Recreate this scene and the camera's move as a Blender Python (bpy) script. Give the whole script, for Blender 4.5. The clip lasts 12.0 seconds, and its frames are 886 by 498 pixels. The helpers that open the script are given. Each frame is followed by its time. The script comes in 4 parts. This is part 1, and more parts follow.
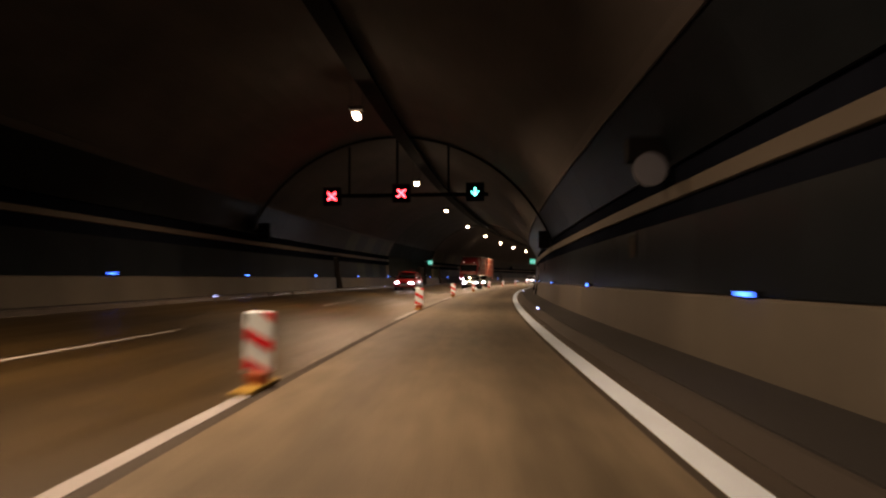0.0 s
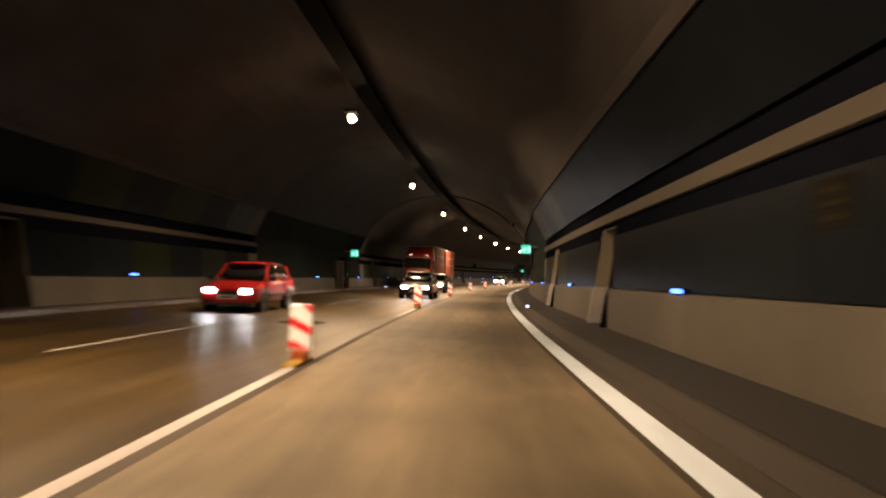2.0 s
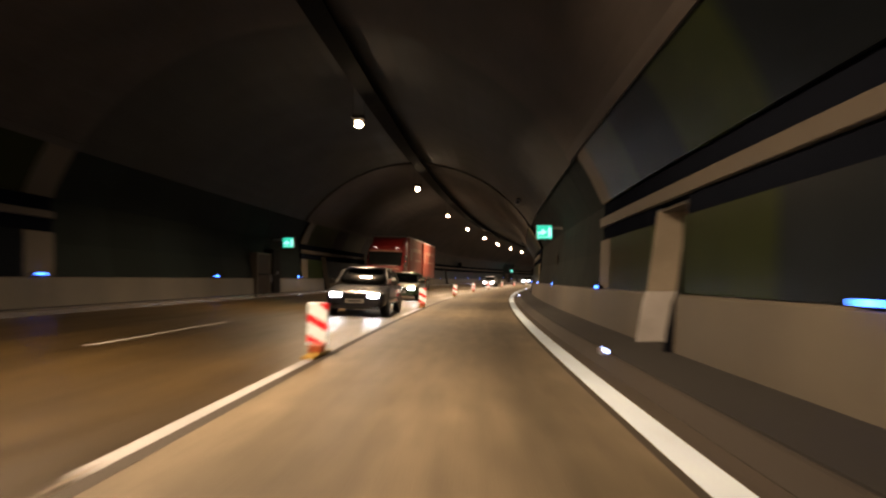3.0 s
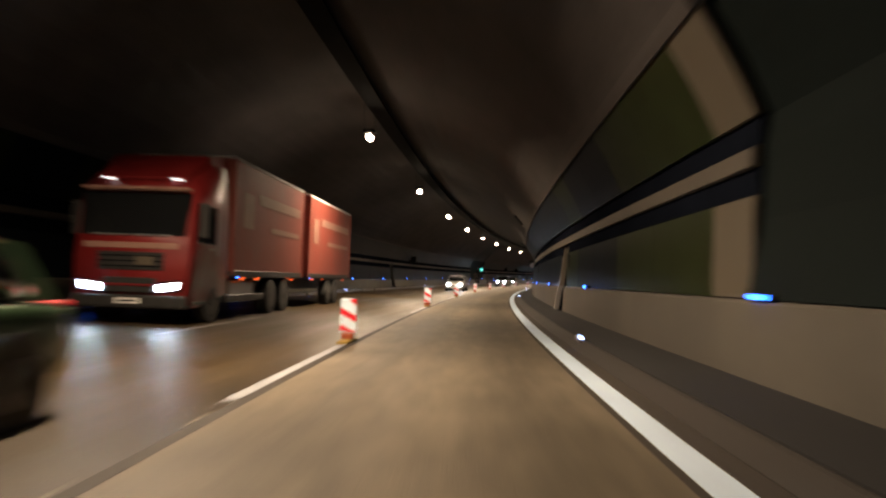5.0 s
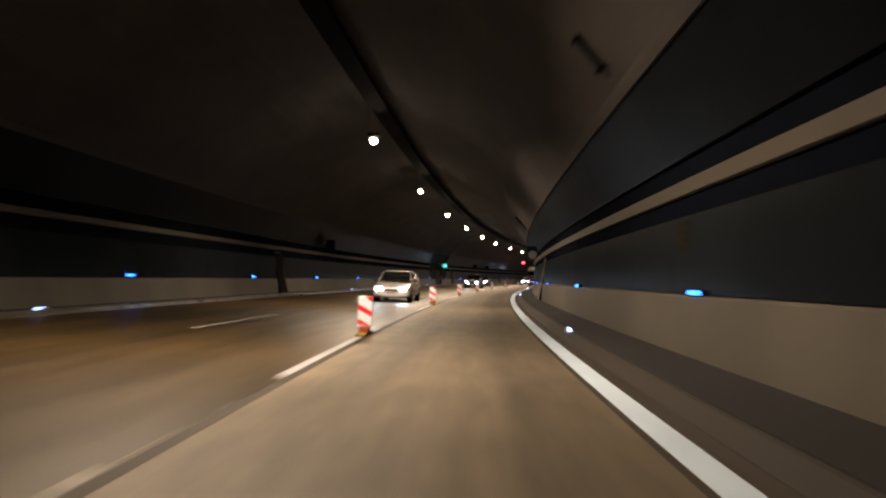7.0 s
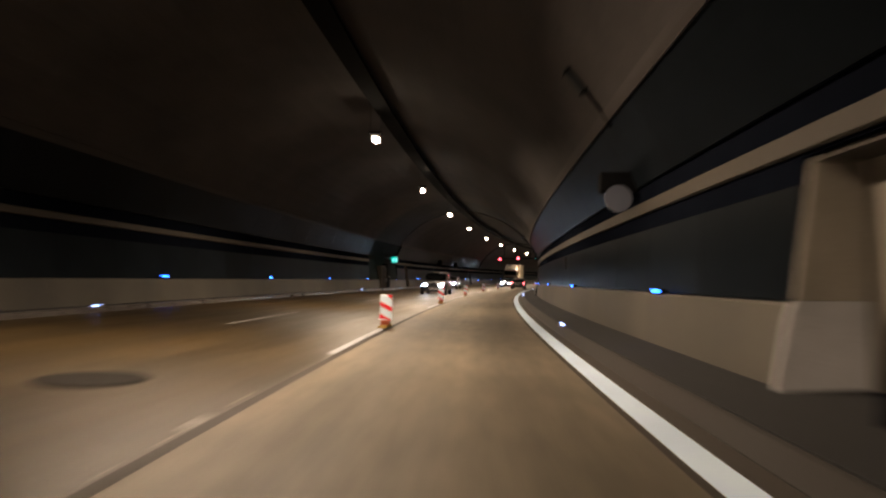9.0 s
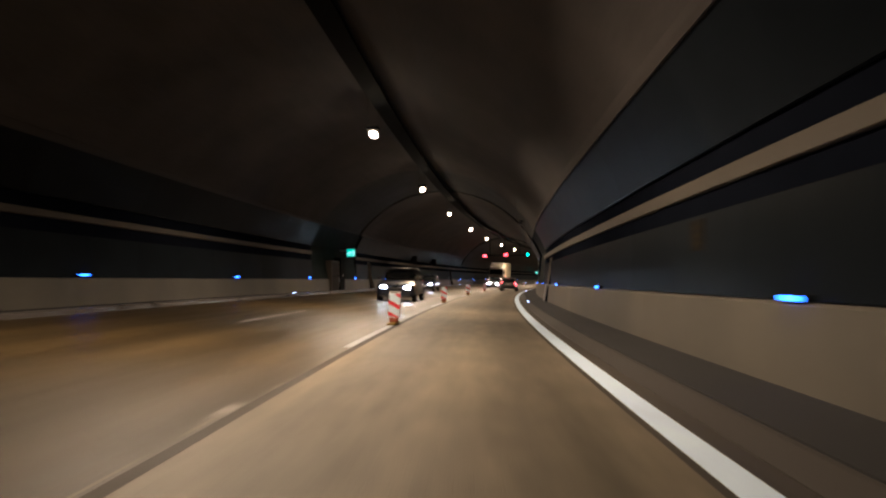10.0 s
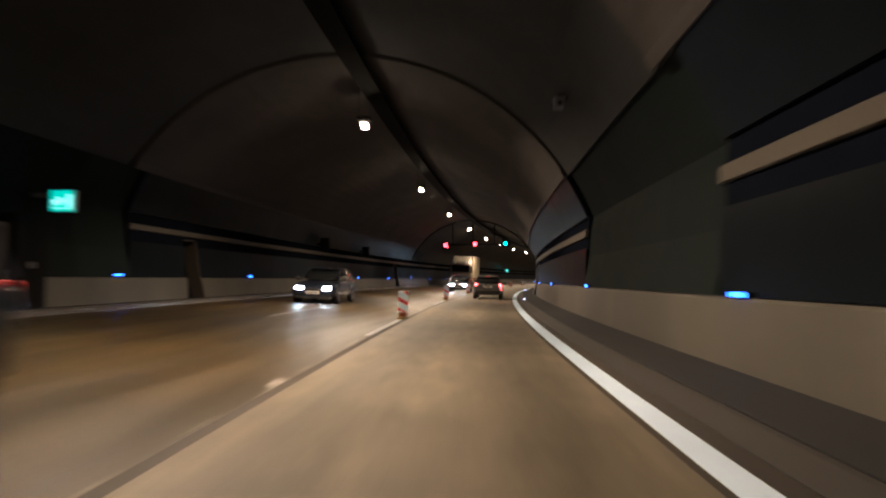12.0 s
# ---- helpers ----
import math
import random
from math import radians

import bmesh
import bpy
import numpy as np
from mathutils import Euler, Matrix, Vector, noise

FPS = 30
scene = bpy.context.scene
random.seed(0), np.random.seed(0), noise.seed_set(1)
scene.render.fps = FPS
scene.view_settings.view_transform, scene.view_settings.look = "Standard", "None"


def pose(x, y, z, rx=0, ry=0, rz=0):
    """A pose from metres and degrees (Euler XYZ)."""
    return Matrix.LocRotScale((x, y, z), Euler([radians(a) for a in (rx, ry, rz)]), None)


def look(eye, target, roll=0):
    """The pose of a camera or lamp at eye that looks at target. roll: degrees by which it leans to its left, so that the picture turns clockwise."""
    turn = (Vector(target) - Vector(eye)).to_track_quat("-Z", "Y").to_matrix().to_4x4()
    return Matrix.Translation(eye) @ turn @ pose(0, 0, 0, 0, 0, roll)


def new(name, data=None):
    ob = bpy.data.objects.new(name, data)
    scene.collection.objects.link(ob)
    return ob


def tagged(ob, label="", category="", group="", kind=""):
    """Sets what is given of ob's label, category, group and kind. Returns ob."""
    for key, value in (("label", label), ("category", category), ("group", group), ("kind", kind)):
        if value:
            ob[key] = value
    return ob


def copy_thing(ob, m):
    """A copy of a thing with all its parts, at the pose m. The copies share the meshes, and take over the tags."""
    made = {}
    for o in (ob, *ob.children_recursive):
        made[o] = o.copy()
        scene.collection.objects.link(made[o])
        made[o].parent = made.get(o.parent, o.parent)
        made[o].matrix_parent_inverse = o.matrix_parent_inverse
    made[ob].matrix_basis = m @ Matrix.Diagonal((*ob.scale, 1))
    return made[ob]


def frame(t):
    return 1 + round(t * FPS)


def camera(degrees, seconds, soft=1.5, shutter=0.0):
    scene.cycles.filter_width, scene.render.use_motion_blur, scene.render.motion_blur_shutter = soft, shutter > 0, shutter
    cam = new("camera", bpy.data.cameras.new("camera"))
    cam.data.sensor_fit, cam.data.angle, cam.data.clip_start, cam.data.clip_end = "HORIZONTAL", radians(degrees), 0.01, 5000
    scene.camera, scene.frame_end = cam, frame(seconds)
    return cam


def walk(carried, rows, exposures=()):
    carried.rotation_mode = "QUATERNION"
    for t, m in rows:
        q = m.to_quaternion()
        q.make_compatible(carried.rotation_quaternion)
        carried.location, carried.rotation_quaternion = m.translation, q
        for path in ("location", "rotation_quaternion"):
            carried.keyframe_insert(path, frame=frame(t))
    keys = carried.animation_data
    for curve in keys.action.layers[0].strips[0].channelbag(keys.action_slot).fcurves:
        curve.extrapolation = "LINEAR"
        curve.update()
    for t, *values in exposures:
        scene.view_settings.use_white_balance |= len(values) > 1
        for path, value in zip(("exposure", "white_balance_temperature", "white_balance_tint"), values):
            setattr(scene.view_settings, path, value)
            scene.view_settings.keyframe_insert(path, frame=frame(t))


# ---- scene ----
# The bore is a steady right-hand bend: places are given as (s, d, z),
# s metres along the bend, d metres to the right of the middle of the driven lane.
RADIUS = 593.3
CROSSFALL = 0.0362
EYE = 1.15
AXIS = -3.9                     # middle of the bore


def spot(s, d, z):
    a = s / RADIUS
    return Vector((RADIUS - (RADIUS - d) * math.cos(a), (RADIUS - d) * math.sin(a), z))


def along(s):
    """Turns what is built at s = 0 round the bend's centre to s."""
    return Matrix.Translation((RADIUS, 0, 0)) @ Matrix.Rotation(-s / RADIUS, 4, "Z") @ Matrix.Translation((-RADIUS, 0, 0))


def place(s, d, z, turn=0.0, banked=False):
    m = along(s) @ Matrix.Translation((d, 0, z)) @ Matrix.Rotation(radians(turn), 4, "Z")
    if banked:
        m = along(s) @ Matrix.Translation((d, 0, z)) @ Matrix.Rotation(math.atan(CROSSFALL), 4, "Y") @ Matrix.Rotation(radians(turn), 4, "Z")
    return m


def road_z(d):
    return -CROSSFALL * d


# ------------------------------------------------------------ camera
# seconds, s, d, heading off the bend's tangent, pitch (degrees)
DRIVE = [
    (0.0, 0.00, 0.029, -1.71, 2.43),
    (0.5, 8.04, 0.094, -1.59, 2.62),
    (1.0, 16.10, 0.053, -1.38, 2.53),
    (1.5, 24.16, 0.088, -1.31, 2.54),
    (2.0, 32.18, 0.074, -1.28, 2.47),
    (2.5, 40.23, 0.091, -1.42, 2.48),
    (4.5, 72.63, 0.092, -1.59, 2.65),
    (5.0, 80.72, 0.097, -1.56, 2.58),
    (5.5, 88.81, 0.079, -1.55, 2.48),
    (6.0, 96.87, 0.082, -1.58, 2.49),
    (6.5, 104.77, 0.092, -1.59, 2.60),
    (7.0, 112.62, 0.055, -1.57, 2.54),
    (9.0, 143.85, 0.042, -1.82, 2.60),
    (9.5, 151.78, -0.012, -1.77, 2.62),
    (10.0, 159.76, -0.032, -1.79, 2.58),
    (10.5, 167.78, -0.090, -1.68, 2.54),
    (11.0, 175.81, -0.101, -1.67, 2.53),
    (11.5, 183.81, -0.098, -1.59, 2.52),
    (12.0, 191.77, -0.042, -1.59, 2.53),
]
cam = camera(65.0, 12.0, soft=2.3, shutter=0.7)
rows = []
for t, s, d, yaw, pitch in DRIVE:
    eye = spot(s, d, EYE)
    a, b = s / RADIUS + radians(yaw), radians(pitch)
    rows.append((t, look(eye, eye + Vector((math.sin(a) * math.cos(b), math.cos(a) * math.cos(b), math.sin(b))), -0.14)))
walk(cam, rows, [(0.0, -0.6, 7000, 22), (0.6, -0.02, 7300, 21), (1.0, -0.1, 7450, 20), (1.5, 0.14, 7450, 18), (2.5, 0.2, 7150, 16), (4.5, 0.14, 5950, 11), (12.0, 0.16, 5700, 12)])

# ------------------------------------------------------------ world and exposure
world = bpy.data.worlds.new("night")
world.use_nodes = True
world.node_tree.nodes["Background"].inputs[0].default_value = (0.01, 0.012, 0.02, 1)
world.node_tree.nodes["Background"].inputs[1].default_value = 0.02
scene.world = world
LAMP_WATTS = 1100.0
LAMP_TILT = 7.0               # aimed over the driven lane in place of the car's own headlights
LAMP_COLOUR = (1.0, 0.705, 0.42)
# where the burning luminaires hang along the crown
LAMPS = [-27.0, -10.5, 6.0, 22.4, 38.9, 54.9, 71.8, 89.0, 106.3, 122.2, 138.9, 154.2, 169.8, 184.8, 200.3, 215.5, 232.8, 249.1]
while LAMPS[-1] < 390:
    LAMPS.append(LAMPS[-1] + 16.6)
for s in LAMPS:
    lamp = bpy.data.lights.new("luminaire_light", "AREA")
    lamp.shape, lamp.size, lamp.size_y, lamp.energy, lamp.color, lamp.spread = "RECTANGLE", 0.5, 0.3, LAMP_WATTS, LAMP_COLOUR, radians(156)
    new("luminaire_light", lamp).matrix_world = place(s, AXIS, 6.3) @ Matrix.Rotation(radians(-LAMP_TILT), 4, "Y")


# ------------------------------------------------------------ materials
def material(name, colour, rough=0.6, metal=0.0, vary=0.25, scale=3.0, bump=0.0, fine=40.0, coords="Object", stretch=(1, 1, 1), coat=0.0, per_object=0.0, spec=0.5, wear=1.0):
    m = bpy.data.materials.new(name)
    m.use_nodes = True
    nt = m.node_tree
    n, k = nt.nodes, nt.links
    bsdf = n["Principled BSDF"]
    bsdf.inputs["Metallic"].default_value = metal
    bsdf.inputs["Coat Weight"].default_value = coat
    bsdf.inputs["Specular IOR Level"].default_value = spec
    tc, mp = n.new("ShaderNodeTexCoord"), n.new("ShaderNodeMapping")
    mp.inputs["Scale"].default_value = stretch
    k.new(tc.outputs[coords], mp.inputs[0])
    big, small = n.new("ShaderNodeTexNoise"), n.new("ShaderNodeTexNoise")
    big.inputs["Scale"].default_value, big.inputs["Detail"].default_value = scale, 5
    small.inputs["Scale"].default_value, small.inputs["Detail"].default_value = fine, 3
    k.new(mp.outputs[0], big.inputs["Vector"])
    k.new(mp.outputs[0], small.inputs["Vector"])
    add = n.new("ShaderNodeMath")
    add.operation = "MULTIPLY_ADD"
    add.inputs[1].default_value = 0.4
    k.new(small.outputs[0], add.inputs[0])
    k.new(big.outputs[0], add.inputs[2])
    ramp = n.new("ShaderNodeMapRange")
    ramp.inputs["From Min"].default_value, ramp.inputs["From Max"].default_value = 0.4, 1.0
    ramp.inputs["To Min"].default_value, ramp.inputs["To Max"].default_value = 1 - vary, 1 + vary
    k.new(add.outputs[0], ramp.inputs["Value"])
    value = ramp.outputs[0]
    if per_object:
        info, mr, mul = n.new("ShaderNodeObjectInfo"), n.new("ShaderNodeMapRange"), n.new("ShaderNodeMath")
        mr.inputs["To Min"].default_value, mr.inputs["To Max"].default_value = 1 - per_object, 1 + per_object
        k.new(info.outputs["Random"], mr.inputs["Value"])
        mul.operation = "MULTIPLY"
        k.new(mr.outputs[0], mul.inputs[0])
        k.new(value, mul.inputs[1])
        value = mul.outputs[0]
    mix = n.new("ShaderNodeVectorMath")
    mix.operation = "SCALE"
    mix.inputs[0].default_value = colour
    k.new(value, mix.inputs["Scale"])
    k.new(mix.outputs[0], bsdf.inputs["Base Color"])
    rr = n.new("ShaderNodeMapRange")
    rr.inputs["From Min"].default_value, rr.inputs["From Max"].default_value = 0.4, 1.0
    rr.inputs["To Min"].default_value, rr.inputs["To Max"].default_value = max(rough - 0.08 * wear, 0.02), min(rough + 0.1 * wear, 1)
    k.new(add.outputs[0], rr.inputs["Value"])
    k.new(rr.outputs[0], bsdf.inputs["Roughness"])
    if bump:
        bp = n.new("ShaderNodeBump")
        bp.inputs["Strength"].default_value, bp.inputs["Distance"].default_value = bump, 0.01
        k.new(small.outputs[0], bp.inputs["Height"])
        k.new(bp.outputs[0], bsdf.inputs["Normal"])
    return m


def glowing(name, colour, strength):
    m = bpy.data.materials.new(name)
    m.use_nodes = True
    bsdf = m.node_tree.nodes["Principled BSDF"]
    bsdf.inputs["Base Color"].default_value = (*[c * 0.5 for c in colour], 1)
    bsdf.inputs["Emission Color"].default_value = (*colour, 1)
    bsdf.inputs["Emission Strength"].default_value = strength
    return m


def road_material(name, colour, rough=0.42, spec=0.5):
    """Worn concrete-grey asphalt with paler wheel tracks and dark oil strips that run along the lanes."""
    m = material(name, colour, rough, vary=0.24, scale=1.6, bump=0.4, fine=70, coords="UV", stretch=(1, 0.09, 1), spec=spec)
    n, k = m.node_tree.nodes, m.node_tree.links
    bsdf = n["Principled BSDF"]
    old = bsdf.inputs["Base Color"].links[0].from_socket
    tc, sep = n.new("ShaderNodeTexCoord"), n.new("ShaderNodeSeparateXYZ")
    k.new(tc.outputs["UV"], sep.inputs[0])
    wob, wm = n.new("ShaderNodeTexNoise"), n.new("ShaderNodeMapping")
    wm.inputs["Scale"].default_value = (1.8, 0.08, 1)
    k.new(tc.outputs["UV"], wm.inputs[0])
    k.new(wm.outputs[0], wob.inputs["Vector"])
    wob.inputs["Scale"].default_value, wob.inputs["Detail"].default_value = 1.3, 6
    # lanes 3.45 m wide, tracks about 0.9 m off their middle
    ph = n.new("ShaderNodeMath")
    ph.operation = "MULTIPLY_ADD"
    ph.inputs[1].default_value, ph.inputs[2].default_value = 2 * math.pi / 1.74, 1.6
    k.new(sep.outputs[0], ph.inputs[0])
    sn = n.new("ShaderNodeMath")
    sn.operation = "SINE"
    k.new(ph.outputs[0], sn.inputs[0])
    mx = n.new("ShaderNodeMath")
    mx.operation = "MULTIPLY_ADD"
    mx.inputs[1].default_value = 0.2
    k.new(sn.outputs[0], mx.inputs[0])
    k.new(wob.outputs[0], mx.inputs[2])
    mr = n.new("ShaderNodeMapRange")
    mr.inputs["From Min"].default_value, mr.inputs["From Max"].default_value = 0.2, 0.85
    mr.inputs["To Min"].default_value, mr.inputs["To Max"].default_value = 0.7, 1.25
    k.new(mx.outputs[0], mr.inputs["Value"])
    mid, mm = n.new("ShaderNodeTexNoise"), n.new("ShaderNodeMapping")
    mm.inputs["Scale"].default_value = (1, 0.22, 1)
    k.new(tc.outputs["UV"], mm.inputs[0])
    k.new(mm.outputs[0], mid.inputs["Vector"])
    mid.inputs["Scale"].default_value, mid.inputs["Detail"].default_value = 4.5, 7
    m2 = n.new("ShaderNodeMapRange")
    m2.inputs["From Min"].default_value, m2.inputs["From Max"].default_value = 0.3, 0.7
    m2.inputs["To Min"].default_value, m2.inputs["To Max"].default_value = 0.8, 1.2
    k.new(mid.outputs[0], m2.inputs["Value"])
    # paver's passes: faint bands across the lanes
    band, band_map = n.new("ShaderNodeTexNoise"), n.new("ShaderNodeMapping")
    band_map.inputs["Scale"].default_value = (0.12, 0.55, 1)
    k.new(tc.outputs["UV"], band_map.inputs[0])
    k.new(band_map.outputs[0], band.inputs["Vector"])
    band.inputs["Scale"].default_value, band.inputs["Detail"].default_value = 1.0, 4
    m3 = n.new("ShaderNodeMapRange")
    m3.inputs["From Min"].default_value, m3.inputs["From Max"].default_value = 0.3, 0.7
    m3.inputs["To Min"].default_value, m3.inputs["To Max"].default_value = 0.86, 1.14
    k.new(band.outputs[0], m3.inputs["Value"])
    first_two, both = n.new("ShaderNodeMath"), n.new("ShaderNodeMath")
    first_two.operation = both.operation = "MULTIPLY"
    k.new(mr.outputs[0], first_two.inputs[0])
    k.new(m2.outputs[0], first_two.inputs[1])
    k.new(first_two.outputs[0], both.inputs[0])
    k.new(m3.outputs[0], both.inputs[1])
    sc = n.new("ShaderNodeVectorMath")
    sc.operation = "SCALE"
    k.new(old, sc.inputs[0])
    k.new(both.outputs[0], sc.inputs["Scale"])
    k.new(sc.outputs[0], bsdf.inputs["Base Color"])
    return m


# lanes differ in surface; headlight glow is added to the driven lane's colour
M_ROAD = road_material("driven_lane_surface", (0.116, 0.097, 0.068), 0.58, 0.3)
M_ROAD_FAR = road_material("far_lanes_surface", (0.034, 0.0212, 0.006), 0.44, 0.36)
M_PAINT = material("road_paint", (0.65, 0.8, 1.0), 0.55, vary=0.12, scale=2.2, bump=0.2, fine=60, coords="UV", stretch=(1, 0.4, 1))
M_PAINT_DASH = material("greyed_road_paint", (0.285, 0.3, 0.33), 0.6, vary=0.25, scale=2.2, bump=0.2, fine=60, coords="UV", stretch=(1, 0.4, 1))
M_PAINT_WORN = material("worn_road_paint", (0.28, 0.265, 0.25), 0.6, vary=0.35, scale=5, bump=0.2, fine=60)
# dots darker than the worn paint: their weak light return put into colour
M_PAINT_DOT = material("dim_road_paint", (0.19, 0.178, 0.162), 0.65, vary=0.4, scale=7, bump=0.2, fine=60)
M_FLECK = material("scraped_paint_remnant", (0.15, 0.132, 0.108), 0.7, vary=0.4, scale=9, bump=0.2, fine=60)
M_SEAL = material("bitumen_seal", (0.031, 0.025, 0.019), 0.8, vary=0.5, scale=1.2, bump=0.3, fine=30, coords="UV", stretch=(3, 0.5, 1))
M_GUTTER = material("gutter_concrete", (0.039, 0.0318, 0.026), 0.8, vary=0.45, scale=0.8, bump=0.3, fine=30, coords="UV", stretch=(1, 0.15, 1))
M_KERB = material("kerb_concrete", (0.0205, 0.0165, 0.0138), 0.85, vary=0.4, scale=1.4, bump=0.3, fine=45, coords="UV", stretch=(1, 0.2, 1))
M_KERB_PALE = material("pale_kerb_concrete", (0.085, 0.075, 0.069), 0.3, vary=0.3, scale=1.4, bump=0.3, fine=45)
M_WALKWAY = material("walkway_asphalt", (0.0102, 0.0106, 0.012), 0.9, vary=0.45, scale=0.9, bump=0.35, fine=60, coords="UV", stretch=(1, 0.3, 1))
M_BASE = material("wall_base_concrete", (0.0785, 0.0705, 0.0575), 0.7, vary=0.45, scale=1.0, bump=0.25, fine=24, stretch=(0.5, 0.5, 0.2), per_object=0.07)
M_PANEL = material("grey_wall_panel", (0.0088, 0.0115, 0.0149), 0.31, vary=0.25, scale=0.9, bump=0.0, fine=30, per_object=0.22, spec=0.012, wear=0.1)
M_GREEN = material("green_wall_panel", (0.0145, 0.0202, 0.0075), 0.31, vary=0.35, scale=0.9, bump=0.0, fine=30, per_object=0.3, spec=0.02, wear=0.1)
M_DARKGREEN = material("dark_green_wall_panel", (0.0102, 0.0143, 0.0143), 0.7, vary=0.25, scale=0.8, bump=0.02, fine=30, per_object=0.2, spec=0.03)
M_BAND = material("beige_ledge_paint", (0.07, 0.06, 0.0475), 0.75, vary=0.24, scale=0.7, bump=0.15, fine=30)
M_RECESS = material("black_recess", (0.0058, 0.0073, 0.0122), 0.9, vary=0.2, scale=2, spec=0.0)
M_VAULT = material("sprayed_vault_concrete", (0.042, 0.037, 0.036), 0.9, vary=0.62, scale=0.5, bump=0.6, fine=9, coords="UV", stretch=(1, 0.7, 1))
M_VAULT_EDGE = material("bare_vault_edge_concrete", (0.044, 0.0385, 0.037), 0.85, vary=0.3, scale=1.2, bump=0.4, fine=20, coords="UV")
M_VAULT_DARK = material("dark_vault_paint", (0.0105, 0.0125, 0.0135), 0.8, vary=0.25, scale=0.5, bump=0.4, fine=14, coords="UV")
M_RING = material("beige_panel_paint", (0.075, 0.062, 0.042), 0.75, vary=0.2, scale=0.9, bump=0.3, fine=24)
# pale tones of the right niche jambs hold the headlights' brightness
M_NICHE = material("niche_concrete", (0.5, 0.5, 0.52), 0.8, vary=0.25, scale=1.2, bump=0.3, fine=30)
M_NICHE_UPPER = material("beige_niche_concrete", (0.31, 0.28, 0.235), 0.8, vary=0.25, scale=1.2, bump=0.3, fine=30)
# left niches and door frames; on niche heads it stands for shade
M_NICHE_DARK = material("dark_niche_brown", (0.04, 0.032, 0.024), 0.7, vary=0.3, scale=1.2, bump=0.2, fine=30)
M_DOOR = material("brown_door_paint", (0.016, 0.011, 0.008), 0.75, vary=0.25, scale=1.5, bump=0.1, fine=30, spec=0.15)
M_NOTE = material("brown_notice_face", (0.0085, 0.0066, 0.0042), 0.6, vary=0.3, scale=4, spec=0.05)
M_NOTELINE = material("faded_yellow_line", (0.017, 0.0135, 0.0065), 0.6, vary=0.3, scale=4, spec=0.05)
M_TRAY = material("soiled_cable_tray", (0.004, 0.004, 0.0042), 0.9, vary=0.3, scale=4, spec=0.05)
M_BLACK = material("black_powder_coat", (0.006, 0.006, 0.007), 0.8, vary=0.2, scale=5, spec=0.06)
M_STEEL = material("galvanised_steel", (0.35, 0.35, 0.35), 0.45, metal=0.8, vary=0.2, scale=8)
M_GREYPLATE = material("pale_grey_sign_face", (0.125, 0.135, 0.175), 0.5, vary=0.1, scale=3)
M_WHITE = material("white_reflective_sheet", (0.72, 0.86, 1.0), 0.35, vary=0.06, scale=6, coat=0.3)
M_RED = material("red_reflective_sheet", (0.68, 0.014, 0.028), 0.35, vary=0.12, scale=6, coat=0.3)
M_ORANGE = material("orange_red_plastic", (0.28, 0.06, 0.02), 0.45, vary=0.2, scale=9)
M_YELLOW = material("yellow_rubber_base", (0.24, 0.15, 0.02), 0.6, vary=0.3, scale=7)
M_RUBBER = material("tyre_rubber", (0.015, 0.015, 0.015), 0.8, vary=0.2, scale=9)
M_GLASS = material("dark_car_glass", (0.008, 0.009, 0.01), 0.05, vary=0.1, scale=2, coat=0.6)
M_TRIM = material("black_trim_plastic", (0.018, 0.018, 0.018), 0.55, vary=0.2, scale=7)
M_RIM = material("alloy_rim", (0.4, 0.4, 0.42), 0.35, metal=0.8, vary=0.15, scale=9)
M_PLATE = material("number_plate", (0.75, 0.75, 0.72), 0.4, vary=0.05, scale=9)
M_BAR = material("dark_plate_bar", (0.05, 0.05, 0.05), 0.6, vary=0.05, scale=9)
M_COVER = material("cast_iron_cover", (0.009, 0.0075, 0.006), 0.85, vary=0.3, scale=14, bump=0.5, fine=60, spec=0.15)
G_LAMP = glowing("lamp_glass", (1.0, 0.74, 0.44), 120)
G_BLUE = glowing("blue_led", (0.035, 0.16, 1.0), 11)
G_STUD = glowing("cold_white_led", (0.4, 0.52, 1.0), 9)
G_STUD_TOP = glowing("dim_cold_led", (0.4, 0.52, 1.0), 3.5)
G_XRED = glowing("red_signal_led", (1.0, 0.03, 0.04), 34)
G_ARROW = glowing("green_signal_led", (0.03, 0.8, 0.55), 22)
G_EXIT = glowing("green_exit_face", (0.01, 0.42, 0.3), 1.5)
G_EXITW = glowing("white_exit_symbol", (0.4, 1.0, 0.85), 1.3)
G_HEAD = glowing("headlamp_lens", (0.82, 0.92, 1.0), 72)
G_TAIL = glowing("tail_lamp", (1.0, 0.09, 0.09), 14)
G_TAILW = glowing("high_brake_lamp", (1.0, 0.05, 0.04), 0.15)
G_AMBER = glowing("amber_marker", (1.0, 0.12, 0.015), 3)
G_CABWHITE = glowing("cab_marker", (1.0, 0.92, 0.8), 2.5)


# ------------------------------------------------------------ building helpers
def mesh_from(bm, name, mat, smooth=False):
    me = bpy.data.meshes.new(name)
    bm.normal_update()
    bm.to_mesh(me)
    bm.free()
    for m in (mat if isinstance(mat, (list, tuple)) else [mat]):
        me.materials.append(m)
    if smooth:
        me.shade_smooth()
    return me


def part(name, bm, mat, parent=None, label="", smooth=False, m=None):
    ob = new(name, bm if isinstance(bm, bpy.types.Mesh) else mesh_from(bm, name, mat, smooth))
    if parent is not None:
        ob.parent = parent
    if m is not None:
        ob.matrix_basis = m
    return tagged(ob, label)


def thing(name, label, category, group="", kind=""):
    return tagged(new(name), label, category, group, kind)


